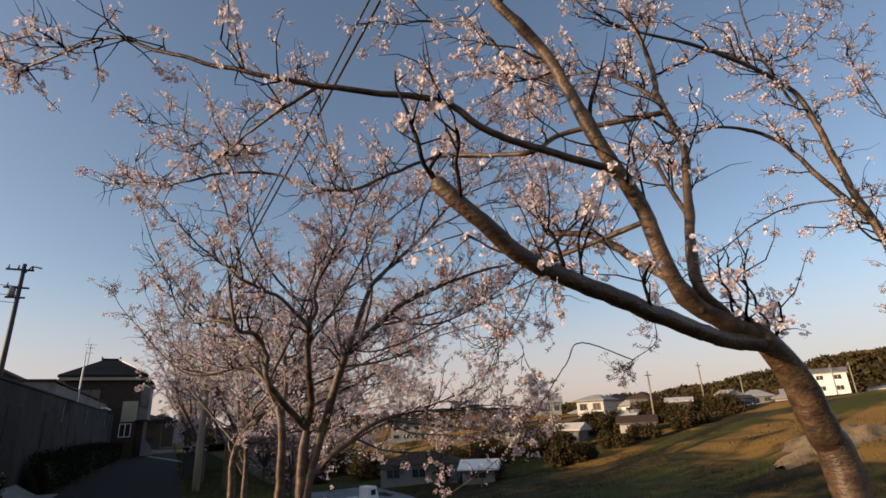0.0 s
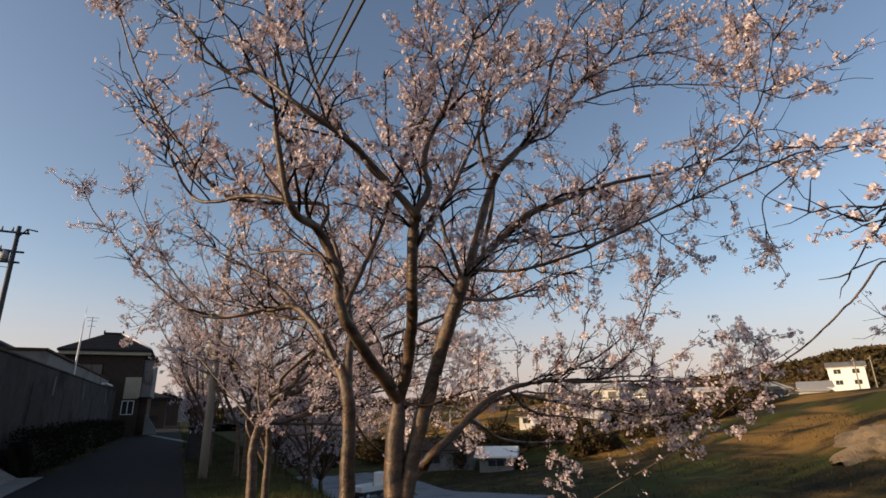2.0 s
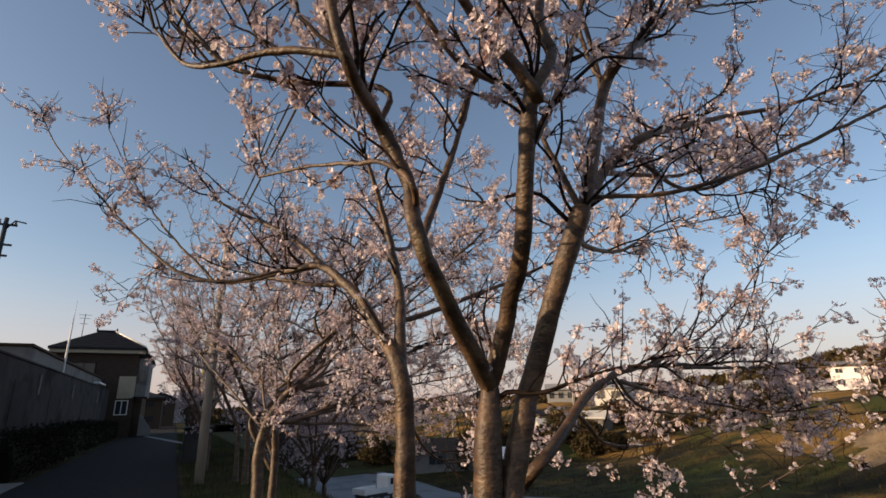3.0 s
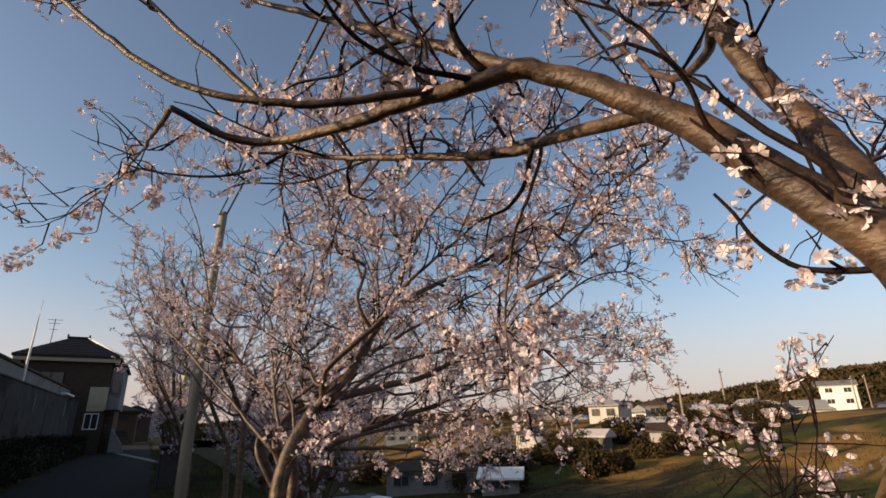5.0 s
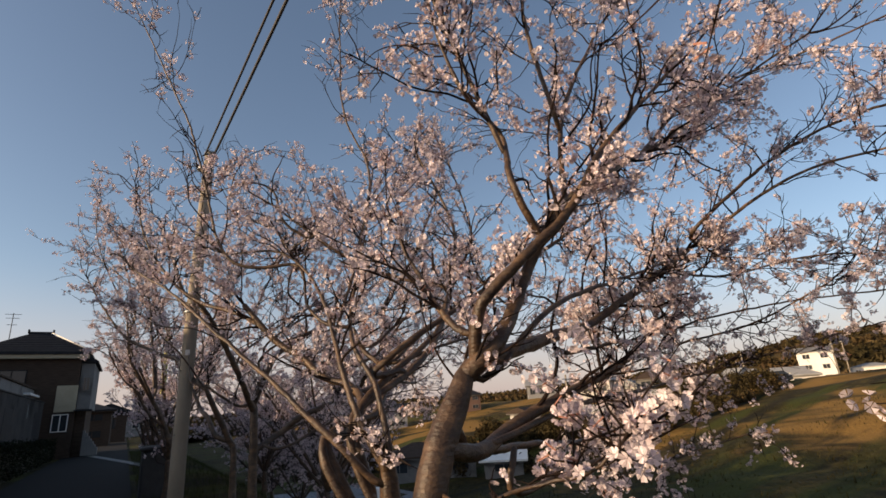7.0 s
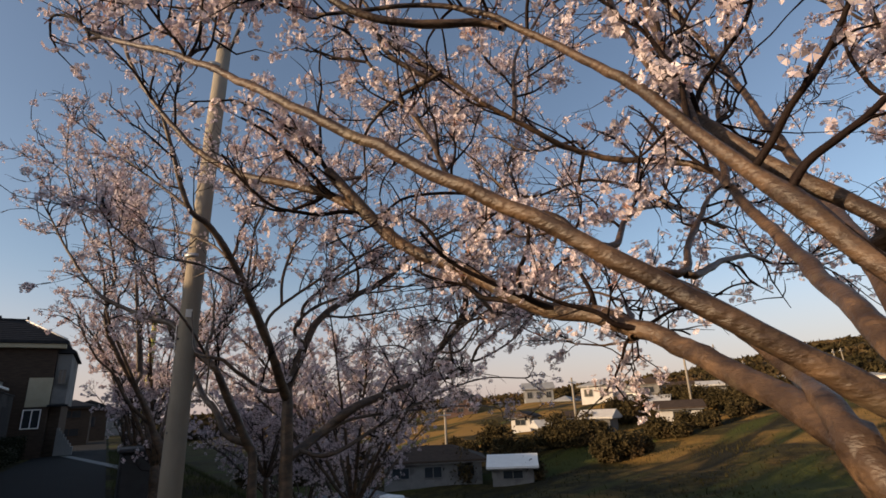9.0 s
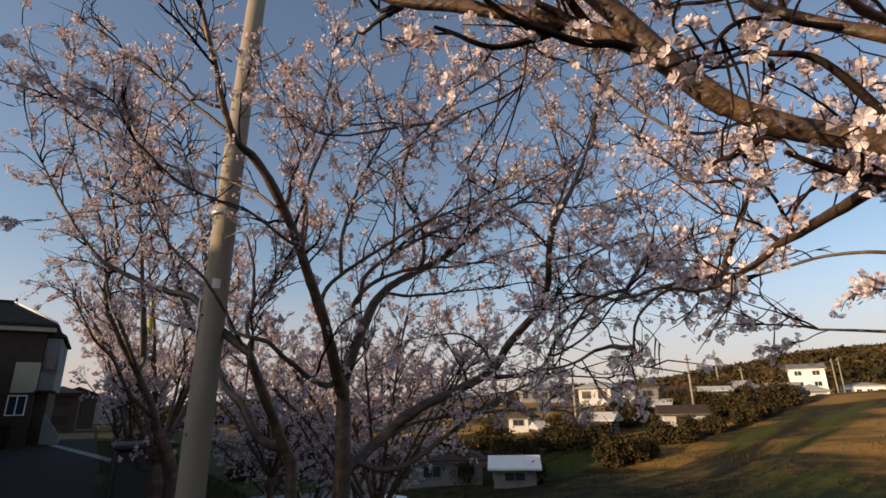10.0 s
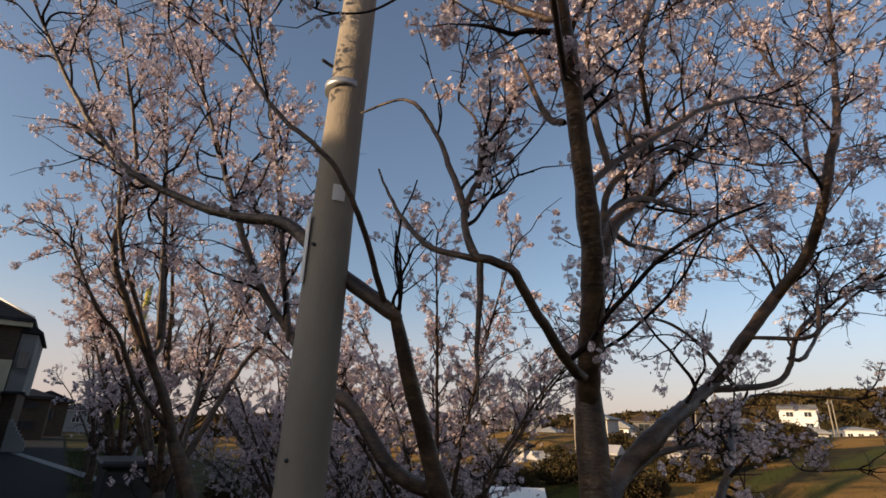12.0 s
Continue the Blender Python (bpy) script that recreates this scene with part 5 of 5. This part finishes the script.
def house(name, at, w, d, h, rise, label, wall_mat, roof_mat, rot=0.0, kind="hip", storeys=2, cols=3, sides=("-y", "+x", "-x"), trim=WHITE):
    hs = empty(name, at, label, "house", "houses of the town")
    hs.rotation_euler = (0, 0, radians(rot))
    boxed("wall", (-w / 2, w / 2, -d / 2, d / 2, -0.6, h), wall_mat, hs, "", 0.02)
    put("roof", roof_mesh(-w / 2, w / 2, -d / 2, d / 2, h, rise, kind), roof_mat, hs)
    boxed("eave_board", (-w / 2 - 0.40, w / 2 + 0.40, -d / 2 - 0.40, d / 2 + 0.40, h - 0.26, h - 0.165), trim, hs, "pale eave board")
    for s in range(storeys):
        z = (s + 0.55) * h / storeys
        hh = min(1.3, h / storeys * 0.45)
        for face in sides:
            span = w if face in ("-y", "+y") else d
            m = max(1, int(cols * span / max(w, d) + 0.5))
            for k in range(m):
                o = -span / 2 + span * (k + 0.5) / m
                ww = min(1.7, span / m * 0.55)
                if face == "-y":
                    window(hs, o, -d / 2 - 0.012, z, ww, hh, face, trim)
                elif face == "+x":
                    window(hs, w / 2 + 0.012, o, z, ww, hh, face, trim)
                elif face == "-x":
                    window(hs, -w / 2 - 0.012, o, z, ww, hh, face, trim)
    return hs


# the brown two-storey house at the wall's end
bh = empty("brown_house", (-6.0, 58.0, 0.4), "two-storey brown house with a dark hipped roof", "house")
boxed("wall", (-3.3, 2.75, 0.0, 5.4, -0.5, 6.5), PLASTER_DARK, bh, "brown siding wall", 0.02)
boxed("lower_front", (1.5, 2.77, -0.06, 0.0, 2.75, 4.6), CREAM, bh, "cream clad front strip", 0.01)
put("roof", roof_mesh(-3.3, 2.75, 0.0, 5.4, 7.0, 1.75, "hip", 0.55, 0.2), ROOF, bh, "dark tiled hipped roof")
boxed("eave_board", (-3.75, 3.2, -0.45, 5.85, 6.5, 6.79), CREAM, bh, "pale eave board", 0.02)
boxed("ridge_cap", (-1.0, 0.45, 2.58, 2.82, 8.68, 8.86), ROOF, bh, "", 0.03)
for x in (-1.08, 0.45):
    boxed("ridge_end_tile", (x, x + 0.1, 2.5, 2.9, 8.7, 9.02), ROOF, bh, "dark end tile of the ridge", 0.02)
tube_between("hip_flashing", [(0.36, 2.66, 8.80), (1.8, 1.08, 7.94), (3.2, -0.45, 7.10)], 0.055, WHITE, bh, "pale metal flashing along the roof hip", 8)
for k in range(9):
    z = 7.12 + 0.17 * k
    f = 1 - (z - 7.0) / 1.75
    boxed("tile_course", (-0.275 - 3.58 * f - 0.275 * (1 - f), -0.275 + 3.58 * f + 0.275 * (1 - f), 2.7 - 3.25 * f - 0.03, 2.7 - 3.25 * f + 0.05, z - 0.02, z + 0.02), ROOF, bh)
boxed("wing", (2.78, 3.6, 0.3, 8.0, 2.9, 6.2), PLASTER_DIM, bh, "pale upper wing", 0.02)
boxed("wing_foot", (2.78, 3.4, 0.8, 8.0, -0.4, 2.9), PLASTER_DARK, bh, "grey lower wing", 0.02)
put("wing_roof", roof_mesh(2.78, 3.6, 0.3, 8.0, 6.36, 0.4, "gable", 0.2, 0.12), ROOF, bh, "dark wing roof")
window(bh, 1.95, -0.012, 2.0, 0.95, 1.2, "-y")
window(bh, -1.2, -0.012, 5.2, 1.7, 1.1, "-y", ROOF)
window(bh, 3.2, 0.29, 4.7, 0.5, 1.0, "-y", PLASTER_DIM)
boxed("awning", (2.7, 3.8, -0.6, 0.3, 2.75, 2.85), ROOF, bh, "dark awning over the entrance", 0.02)
for k in range(7):
    boxed("stair_step", (3.45 + 0.14 * k, 3.585 + 0.14 * k, -0.6, 0.2, -0.3, 1.4 - 0.20 * k), PLASTER_DIM, bh, "grey outside stair step")
tube_between("aerial_mast", [(-2.2, 3.0, 8.0), (-2.2, 3.0, 10.3)], 0.03, BLACK, bh, "black aerial mast", 6)
for z, w in ((10.2, 0.5), (9.9, 0.4), (9.4, 0.3)):
    boxed("aerial_rod", (-2.2 - w, -2.2 + w, 2.98, 3.02, z, z + 0.03), BLACK, bh, "black aerial rod")
# the pale annex with a flat roof behind the wall
an = empty("annex", (-7.2, 45.0, 0.4), "pale flat-roofed annex behind the concrete wall", "building")
boxed("wall", (-2.0, 1.5, -12.5, 12.4, -0.3, 4.3), PLASTER_DIM, an, "", 0.02)
boxed("parapet_cap", (-2.1, 1.6, -12.6, 12.5, 4.3, 4.42), PLASTER_DARK, an, "dark parapet cap", 0.02)
boxed("canopy", (0.4, 1.9, 8.0, 12.0, 3.75, 3.9), WHITE, an, "pale balcony canopy", 0.02)

house("neighbour_house", (-14.0, 54.5, 0.4), 7.0, 8.0, 5.6, 2.0, "grey neighbour house with a dark gabled roof", PLASTER_GREY, ROOF, 0, "gable", 2, 2, ("+x", "-y"))
# unseen house, added so that its shadow falls on the pole and nearby trees
house("shade_house", (-12.5, 23.0, 0.4), 6.0, 5.2, 5.3, 0.7, "plain grey house added out of view to shade the pole and trees", PLASTER_GREY, ROOF, 0, "hip", 2, 3, ("+x",))
house("dark_house", (-3.0, 84.0, 0.3), 3.2, 7.0, 3.5, 0.7, "dark brown house further down the lane", PLASTER_DARK, ROOF, 0, "hip", 2, 2, ("-y",), PLASTER_DARK)
house("low_house", (-1.9, 97.0, 0.3), 4.0, 6.0, 3.6, 1.0, "low dark house down the lane", PLASTER_DARK, ROOF, 0, "gable", 1, 2, ("-y",), PLASTER_DARK)
house("pale_house", (1.6, 128.0, 0.3), 6.0, 7.0, 3.2, 1.0, "pale house closing the lane far off", PLASTER_GREY, ROOF, 0, "hip", 1, 3, ("-y",))
house("dim_house", (-2.8, 118.0, 0.3), 4.0, 7.0, 3.4, 1.2, "dim grey house with dark roof far down the lane", PLASTER_DIM, ROOF, 0, "gable", 1, 2, ("-y",), PLASTER_DIM)

# the dark store beside the trees
st = empty("garden_store", (1.05, 29.2, 0.0), "dark low garden store under the cherry trees", "shed")
boxed("body", (-0.55, 0.45, -0.7, 0.7, -0.1, 1.22), BLACK, st, "", 0.05)
boxed("lid", (-0.62, 0.52, -0.77, 0.77, 1.22, 1.32), BLACK, st, "dark lid", 0.03)

# ---- town and park on the low side ----
gz = ground_at
town = [
    ("park_hall", 26.0, 58.0, 8.5, 5.0, 2.1, 1.1, -32, "low dim hall with a brown hipped roof", PLASTER_DIM, PLASTER_DARK, "hip", 1, 3),
    ("white_block", 161.0, 81.5, 8.0, 8.0, 8.4, 1.4, -65, "white three-storey house on the slope, sunlit", WHITE, PLASTER_DIM, "gable", 3, 2),
    ("white_block", 174.0, 74.0, 9.0, 7.0, 3.4, 0.9, -65, "low white building on the slope, sunlit", WHITE, PLASTER_GREY, "hip", 1, 4),
    ("town_house", 76.0, 98.0, 8.0, 7.0, 3.6, 1.6, -38, "grey house with grey roof beyond the park", PLASTER_GREY, PLASTER_GREY, "gable", 1, 3),
    ("town_house", 92.0, 92.0, 8.0, 7.0, 4.6, 1.8, -45, "cream house with a dark roof beyond the park", CREAM, ROOF, "hip", 2, 3),
    ("town_house", 106.0, 84.0, 9.0, 7.0, 4.6, 1.8, -50, "dim house with a brown roof beyond the park", PLASTER_DIM, PLASTER_DARK, "gable", 2, 3),
    ("town_house", 118.0, 76.0, 9.0, 7.0, 4.8, 1.7, -56, "dim house with a grey roof beyond the park", PLASTER_DIM, PLASTER_GREY, "hip", 2, 3),
    ("town_house", 60.0, 104.0, 9.0, 7.0, 4.2, 1.8, -30, "brown house with a dark roof beyond the park", BRICK_RED, ROOF, "hip", 2, 3),
    ("town_house", 46.0, 110.0, 9.0, 7.0, 4.2, 1.8, -24, "grey house with dark gables beyond the park", PLASTER_GREY, ROOF, "gable", 2, 3),
    ("town_house", 138.0, 78.0, 9.0, 8.0, 4.6, 1.8, -58, "white house with a grey gable on the slope", WHITE, PLASTER_GREY, "gable", 2, 3),
    ("town_house", 150.0, 88.0, 9.0, 8.0, 4.6, 1.8, -58, "cream house with a brown roof on the slope", PLASTER_PALE, PLASTER_DARK, "hip", 2, 3),
    ("white_store", 30.0, 51.5, 3.4, 3.0, 1.5, 0.8, -40, "small dim store with a white gabled roof in the park", PLASTER_DIM, WHITE, "gable", 1, 1),
]
for name, x, y, w, d, h, rise, rot, label, wm, rm, kind, st_, cols in town:
    if name == "town_house":     # small houses of one and a half storeys
        w, d, h, rise = 0.72 * w, 0.72 * d, 0.78 * h, 0.8 * rise
    house(name, (x, y, gz(x, y)), w, d, h, rise, label, wm, rm, rot, kind, st_, cols, ("-y", "-x"), PLASTER_DIM if wm is not WHITE else WHITE)

rng = np.random.default_rng(53)
ROW = [("low white house with a grey roof below the hill", WHITE, PLASTER_GREY), ("small cream house with a dark roof below the hill", PLASTER_PALE, ROOF),
       ("small dim house with a brown roof below the hill", PLASTER_DIM, PLASTER_DARK), ("pale shed with a grey roof below the hill", PLASTER_PALE, PLASTER_GREY)]
for k in range(16):
    bearing, away = radians(47 + 1.5 * k + rng.uniform(-0.5, 0.5)), rng.uniform(88, 150)
    x, y = away * math.sin(bearing), 19 + away * math.cos(bearing)
    label, wm, rm = ROW[k % 4]
    house("town_house", (x, y, gz(x, y)), rng.uniform(3.2, 6.5), rng.uniform(3, 5), rng.uniform(1.8, 2.8), rng.uniform(0.6, 1.3), label, wm, rm,
          -rng.uniform(20, 80), "hip" if k % 3 == 0 else "gable", 1, 2, ("-y", "-x"), PLASTER_DIM)

for k in range(8):
    bearing, away = radians(43 + 2.6 * k + rng.uniform(-0.7, 0.7)), rng.uniform(62, 76)
    x, y = away * math.sin(bearing), 18 + away * math.cos(bearing)
    house("park_house", (x, y, gz(x, y)), rng.uniform(2.6, 4.6), rng.uniform(2.4, 3.4), rng.uniform(1.4, 2.0), rng.uniform(0.5, 0.9),
          "small dim house with a pale roof among park bushes" if k % 2 else "small pale house with a brown roof among park bushes", PLASTER_DIM if k % 2 else PLASTER_PALE,
          PLASTER_PALE if k % 2 else PLASTER_DARK, -rng.uniform(20, 70), "gable", 1, 1, ("-y", "-x"), PLASTER_DIM)

# street poles in the town
for x, y, h in ((47.0, 60.0, 6.5), (58.0, 52.0, 7.0), (82.0, 62.0, 8.0), (120.0, 60.0, 9.0), (30.0, 62.0, 6.0), (105.0, 70.0, 8.0), (140.0, 66.0, 10.0)):
    sp = empty("street_pole", (x, y, gz(x, y)), "pale concrete street pole in the town", "pole", "street poles of the town")
    tube_between("shaft", [(0, 0, -0.3), (0, 0, h)], [0.16, 0.11], CONCRETE, sp, sides=10)
    boxed("crossarm", (-0.7, 0.7, -0.05, 0.05, h - 0.6, h - 0.48), STEEL, sp)

# the park bench and guard rail
be = empty("bench", (10.6, 30.2, gz(10.6, 30.2)), "dark wooden park bench at the lot's edge", "bench")
for y in (-0.16, 0.0, 0.16):
    boxed("seat_slat", (-0.9, 0.9, y - 0.07, y + 0.07, 0.40, 0.44), PLASTER_DARK, be, "", 0.008)
for x in (-0.7, 0.7):
    for y in (-0.17, 0.17):
        boxed("leg", (x - 0.04, x + 0.04, y - 0.04, y + 0.04, -0.05, 0.40), BLACK, be)


def wheel(parent, x, y, z, r=0.27, w=0.17):
    wh = new("wheel")
    wh.parent = parent
    wh.location = (x, y, z)
    s = 1 if x > 0 else -1
    tube_between("tyre", [(-w / 2, 0, 0), (-w / 2 + 0.03, 0, 0), (w / 2 - 0.03, 0, 0), (w / 2, 0, 0)], [r * 0.9, r, r, r * 0.9], BLACK, wh, "black tyre", 18)
    tube_between("rim", [(s * w * 0.40, 0, 0), (s * w * 0.56, 0, 0)], r * 0.62, STEEL, wh, "steel rim", 14)


# the small white truck on the lot
tk = empty("small_truck", (14.0, 44.0, gz(14.0, 44.0) + 0.03), "small white pickup truck parked on the lot", "truck")
tk.rotation_euler = (0, 0, radians(-70))
bm = bmesh.new()
box(bm, -0.72, 0.72, 0.55, 1.65, 0.42, 1.72, 0.07)
for v in bm.verts:
    if v.co.z > 1.2 and v.co.y > 1.3:
        v.co.y -= 0.30
part("cab", bm, WHITE, tk)
boxed("windscreen", (-0.62, 0.62, 1.40, 1.47, 1.10, 1.55), GLASS, tk, "dark windscreen")
for x in (-0.725, 0.725):
    boxed("door_window", (x - 0.008, x + 0.008, 0.72, 1.20, 1.08, 1.50), GLASS, tk, "dark door window")
    boxed("side_board", (x - 0.02, x + 0.02, -1.65, 0.5, 0.70, 0.98), WHITE, tk)
boxed("tail_board", (-0.7, 0.7, -1.68, -1.64, 0.70, 0.98), WHITE, tk)
boxed("load_bed", (-0.72, 0.72, -1.66, 0.52, 0.60, 0.70), WHITE, tk)
boxed("chassis", (-0.6, 0.6, -1.5, 1.5, 0.32, 0.60), BLACK, tk)
for x in (-0.62, 0.62):
    for y in (-1.05, 1.05):
        wheel(tk, x, y, 0.27)
    boxed("headlight", (x - 0.1, x + 0.1, 1.62, 1.68, 0.62, 0.76), STEEL, tk, "clear headlight", 0.02)

# a dark car beyond the field
cr = empty("car", (69.0, 46.5, gz(69.0, 46.5)), "dark blue car parked beyond the field", "car")
cr.rotation_euler = (0, 0, radians(35))
bm = bmesh.new()
box(bm, -0.83, 0.83, -2.0, 2.0, 0.35, 0.95, 0.12)
part("body", bm, mat("dark blue paint", [(0.015, 0.018, 0.026), (0.022, 0.026, 0.036)], 0.5, 2.0, 0.0), cr)
bm = bmesh.new()
box(bm, -0.74, 0.74, -1.7, 1.0, 0.95, 1.5, 0.14)
for v in bm.verts:
    if v.co.z > 1.2:
        v.co.y *= 0.78
        v.co.x *= 0.88
part("cabin", bm, GLASS, cr, "dark glazed cabin")
for x in (-0.78, 0.78):
    for y in (-1.25, 1.25):
        wheel(cr, x, y, 0.3, 0.3)

# ---- woods: the grove in the park and the hill behind the town ----
def clump_tree(at, h, r, seed, label, material):
    """A leafy tree seen far off: trunk, limbs and a crown of many leaf sprays with an uneven edge."""
    rng = np.random.default_rng(seed)
    t = empty("park_tree", at, label, "tree", "park trees")
    tube_between("trunk", [(0, 0, -0.3), (0.05, 0, h * 0.3), (0, 0.1, h * 0.6)], [0.16, 0.12, 0.06], TWIG, t, sides=8)
    n = 26
    c = unit(rng.normal(size=(n, 3))) * rng.uniform(0.35, 1.0, (n, 1)) * np.array([r, r, h * 0.46]) + np.array([0, 0, h * 0.52])
    for k in range(5):
        tube_between("limb", [(0, 0, h * 0.35), tuple(c[k] * 0.6 + np.array([0, 0, h * 0.18])), tuple(c[k])], [0.07, 0.05, 0.02], TWIG, t, sides=6)
    p = (c[:, None] + rng.normal(size=(n, 150, 3)) * r * 0.22).reshape(-1, 3)
    leaf_cloud("crown", p, 0.19, material, rng, t)


# a wooded belt along the far edge of the field, thick where the land falls away
rng = np.random.default_rng(91)
for k in range(50):
    u = (k + rng.uniform(0, 1)) / 50
    back = rng.uniform(0, 1) ** 1.4 * 17
    x = np.interp(u, [0, 0.2, 0.45, 0.75, 1], [8, 24, 33, 48, 62]) + back * 0.75
    y = np.interp(u, [0, 0.2, 0.45, 0.75, 1], [74, 60, 47, 45, 43]) + back * 0.75
    h = rng.uniform(0.8, 1.3) + 1.3 * rng.random() ** 3 + 0.06 * back
    clump_tree((x, y, gz(x, y)), h, h * rng.uniform(0.6, 1.0), 200 + k, "dark leafy park tree in evening light" if h > 2.4 else "low bushy dark park tree in evening light", HILL)

# a bare sandy mound on the near field
rng = np.random.default_rng(17)
mu, mv = np.meshgrid(np.linspace(-1, 1, 33), np.linspace(-1, 1, 33), indexing="ij")
rad = np.hypot(mu, mv)
way = np.arctan2(mv, mu)
rad = rad * (1.12 + 0.22 * np.sin(3 * way + 0.7) + 0.16 * np.sin(5 * way + 2.1) + 0.10 * np.sin(11 * way))
mx, my = 43.5 + 7.5 * mu, 23.0 + 3.0 * mv
mz = height(mx, my) - 0.16 + 0.75 * np.clip(1 - rad, 0, 1) ** 0.6 * (1 + 0.35 * np.sin(mu * 9 + 2 * np.sin(mv * 5))) + 0.04 * rng.normal(size=mu.shape)
i = np.arange(mu.size).reshape(mu.shape)
tagged(put("sand_mound", mesh_of("sand_mound", np.stack([mx, my, mz], -1), np.stack([i[:-1, :-1], i[1:, :-1], i[1:, 1:], i[:-1, 1:]], -1).reshape(-1, 4), smooth=True), SAND),
       "low mound of bare sandy earth on the field", "mound")

rng = np.random.default_rng(11)
def ridge(az):
    """Height of the wooded ridge by bearing."""
    return np.interp(az, [-20, 0, 20, 36, 42, 46, 50, 53, 56, 59, 62, 65, 70, 76, 90, 110], [4, 4, 4, 4, 5, 8, 7.5, 10, 10.5, 14, 15, 18.5, 20, 21, 22, 20])


az = np.linspace(-20, 110, 200)
rr = np.array([205, 225, 250, 280, 310, 350])
prof = np.array([0.05, 0.5, 0.85, 1.0, 0.9, 0.3])
A, R = np.meshgrid(np.radians(az), rr, indexing="ij")
HX, HY = R * np.sin(A), R * np.cos(A) + 10
bump = np.array([noise.noise(Vector((x * 0.03, y * 0.03, 0))) for x, y in zip(HX.ravel(), HY.ravel())]).reshape(HX.shape)
HZ = height(HX, HY) * 0.5 + ridge(az)[:, None] * prof[None] * (1 + 0.10 * bump) - 0.2
i = np.arange(HX.size).reshape(HX.shape)
hill = put("hill", mesh_of("hill", np.stack([HX, HY, HZ], -1), np.stack([i[:-1, :-1], i[1:, :-1], i[1:, 1:], i[:-1, 1:]], -1).reshape(-1, 4), smooth=True), HILL)
tagged(hill, "wooded hill behind the town, olive and brown", "hill", kind="structure")
n = 5200
a, q = rng.uniform(-20, 110, n), rng.uniform(0, 1, n)
r = 205 + 110 * q
x, y = r * np.sin(np.radians(a)), r * np.cos(np.radians(a)) + 10
z = height(x, y) * 0.5 + ridge(a) * np.interp(r, rr, prof) - 0.2
c = np.stack([x, y, z], 1)
s = rng.uniform(1.6, 3.4, n)
p = (c[:, None] + unit(rng.normal(size=(n, 26, 3))) * np.array([1, 1, 0.85]) * s[:, None, None] * rng.uniform(0.6, 1.0, (n, 26, 1))).reshape(-1, 3)
tagged(leaf_cloud("hill_wood", p, 1.25, HILL, rng, None), "dense hillside wood, olive and brown crowns", "wood", kind="stuff")

# grass on the verge and bank
n = 26000
x = 0.5 + np.abs(rng.normal(size=n)) * 3.2
y = rng.uniform(-2, 60, n)
z = height(x, y)
b = np.stack([x, y, z], 1)
d = rng.normal(size=(n, 3)) * 0.05
hgt = rng.uniform(0.05, 0.22, n)
tip = b + d + np.stack([0 * hgt, 0 * hgt, hgt], 1)
wv = unit(np.cross(d, [0, 0, 1.0])) * 0.007
v = np.stack([b - wv, b + wv, tip], 1).reshape(-1, 3)
tagged(put("grass", mesh_of("grass", v, None, np.arange(3 * n).reshape(-1, 3)), GRASS), "short rough grass on the verge under the trees", "grass", kind="stuff")

# dry and green tufts over the field, thick in drifts
n = 60000
x, y = rng.uniform(6, 52, n), rng.uniform(-4, 62, n)
g = np.array([noise.noise(Vector((a * 0.16, b * 0.16, 3.0))) + 0.5 * noise.noise(Vector((a * 0.6, b * 0.6, 9.0))) for a, b in zip(x, y)])
ok = (g + 0.3 * rng.normal(size=n) > 0.12) & ~((x > 7.3) & (x < 21.2) & (y > 30.8))
x, y = x[ok], y[ok]
n = len(x)
b = np.stack([x, y, height(x, y) - 0.03], 1)
d = rng.normal(size=(n, 3)) * 0.10
hgt = rng.uniform(0.06, 0.20, n)
tip = b + d + np.stack([0 * hgt, 0 * hgt, hgt], 1)
wv = unit(np.cross(d, [0, 0, 1.0])) * rng.uniform(0.015, 0.05, (n, 1))
v = np.stack([b - wv, b + wv, tip], 1).reshape(-1, 3)
tagged(put("field_grass", mesh_of("field_grass", v, None, np.arange(3 * n).reshape(-1, 3)), TUFT), "rough dry and green grass tufts over the field", "grass", kind="stuff")
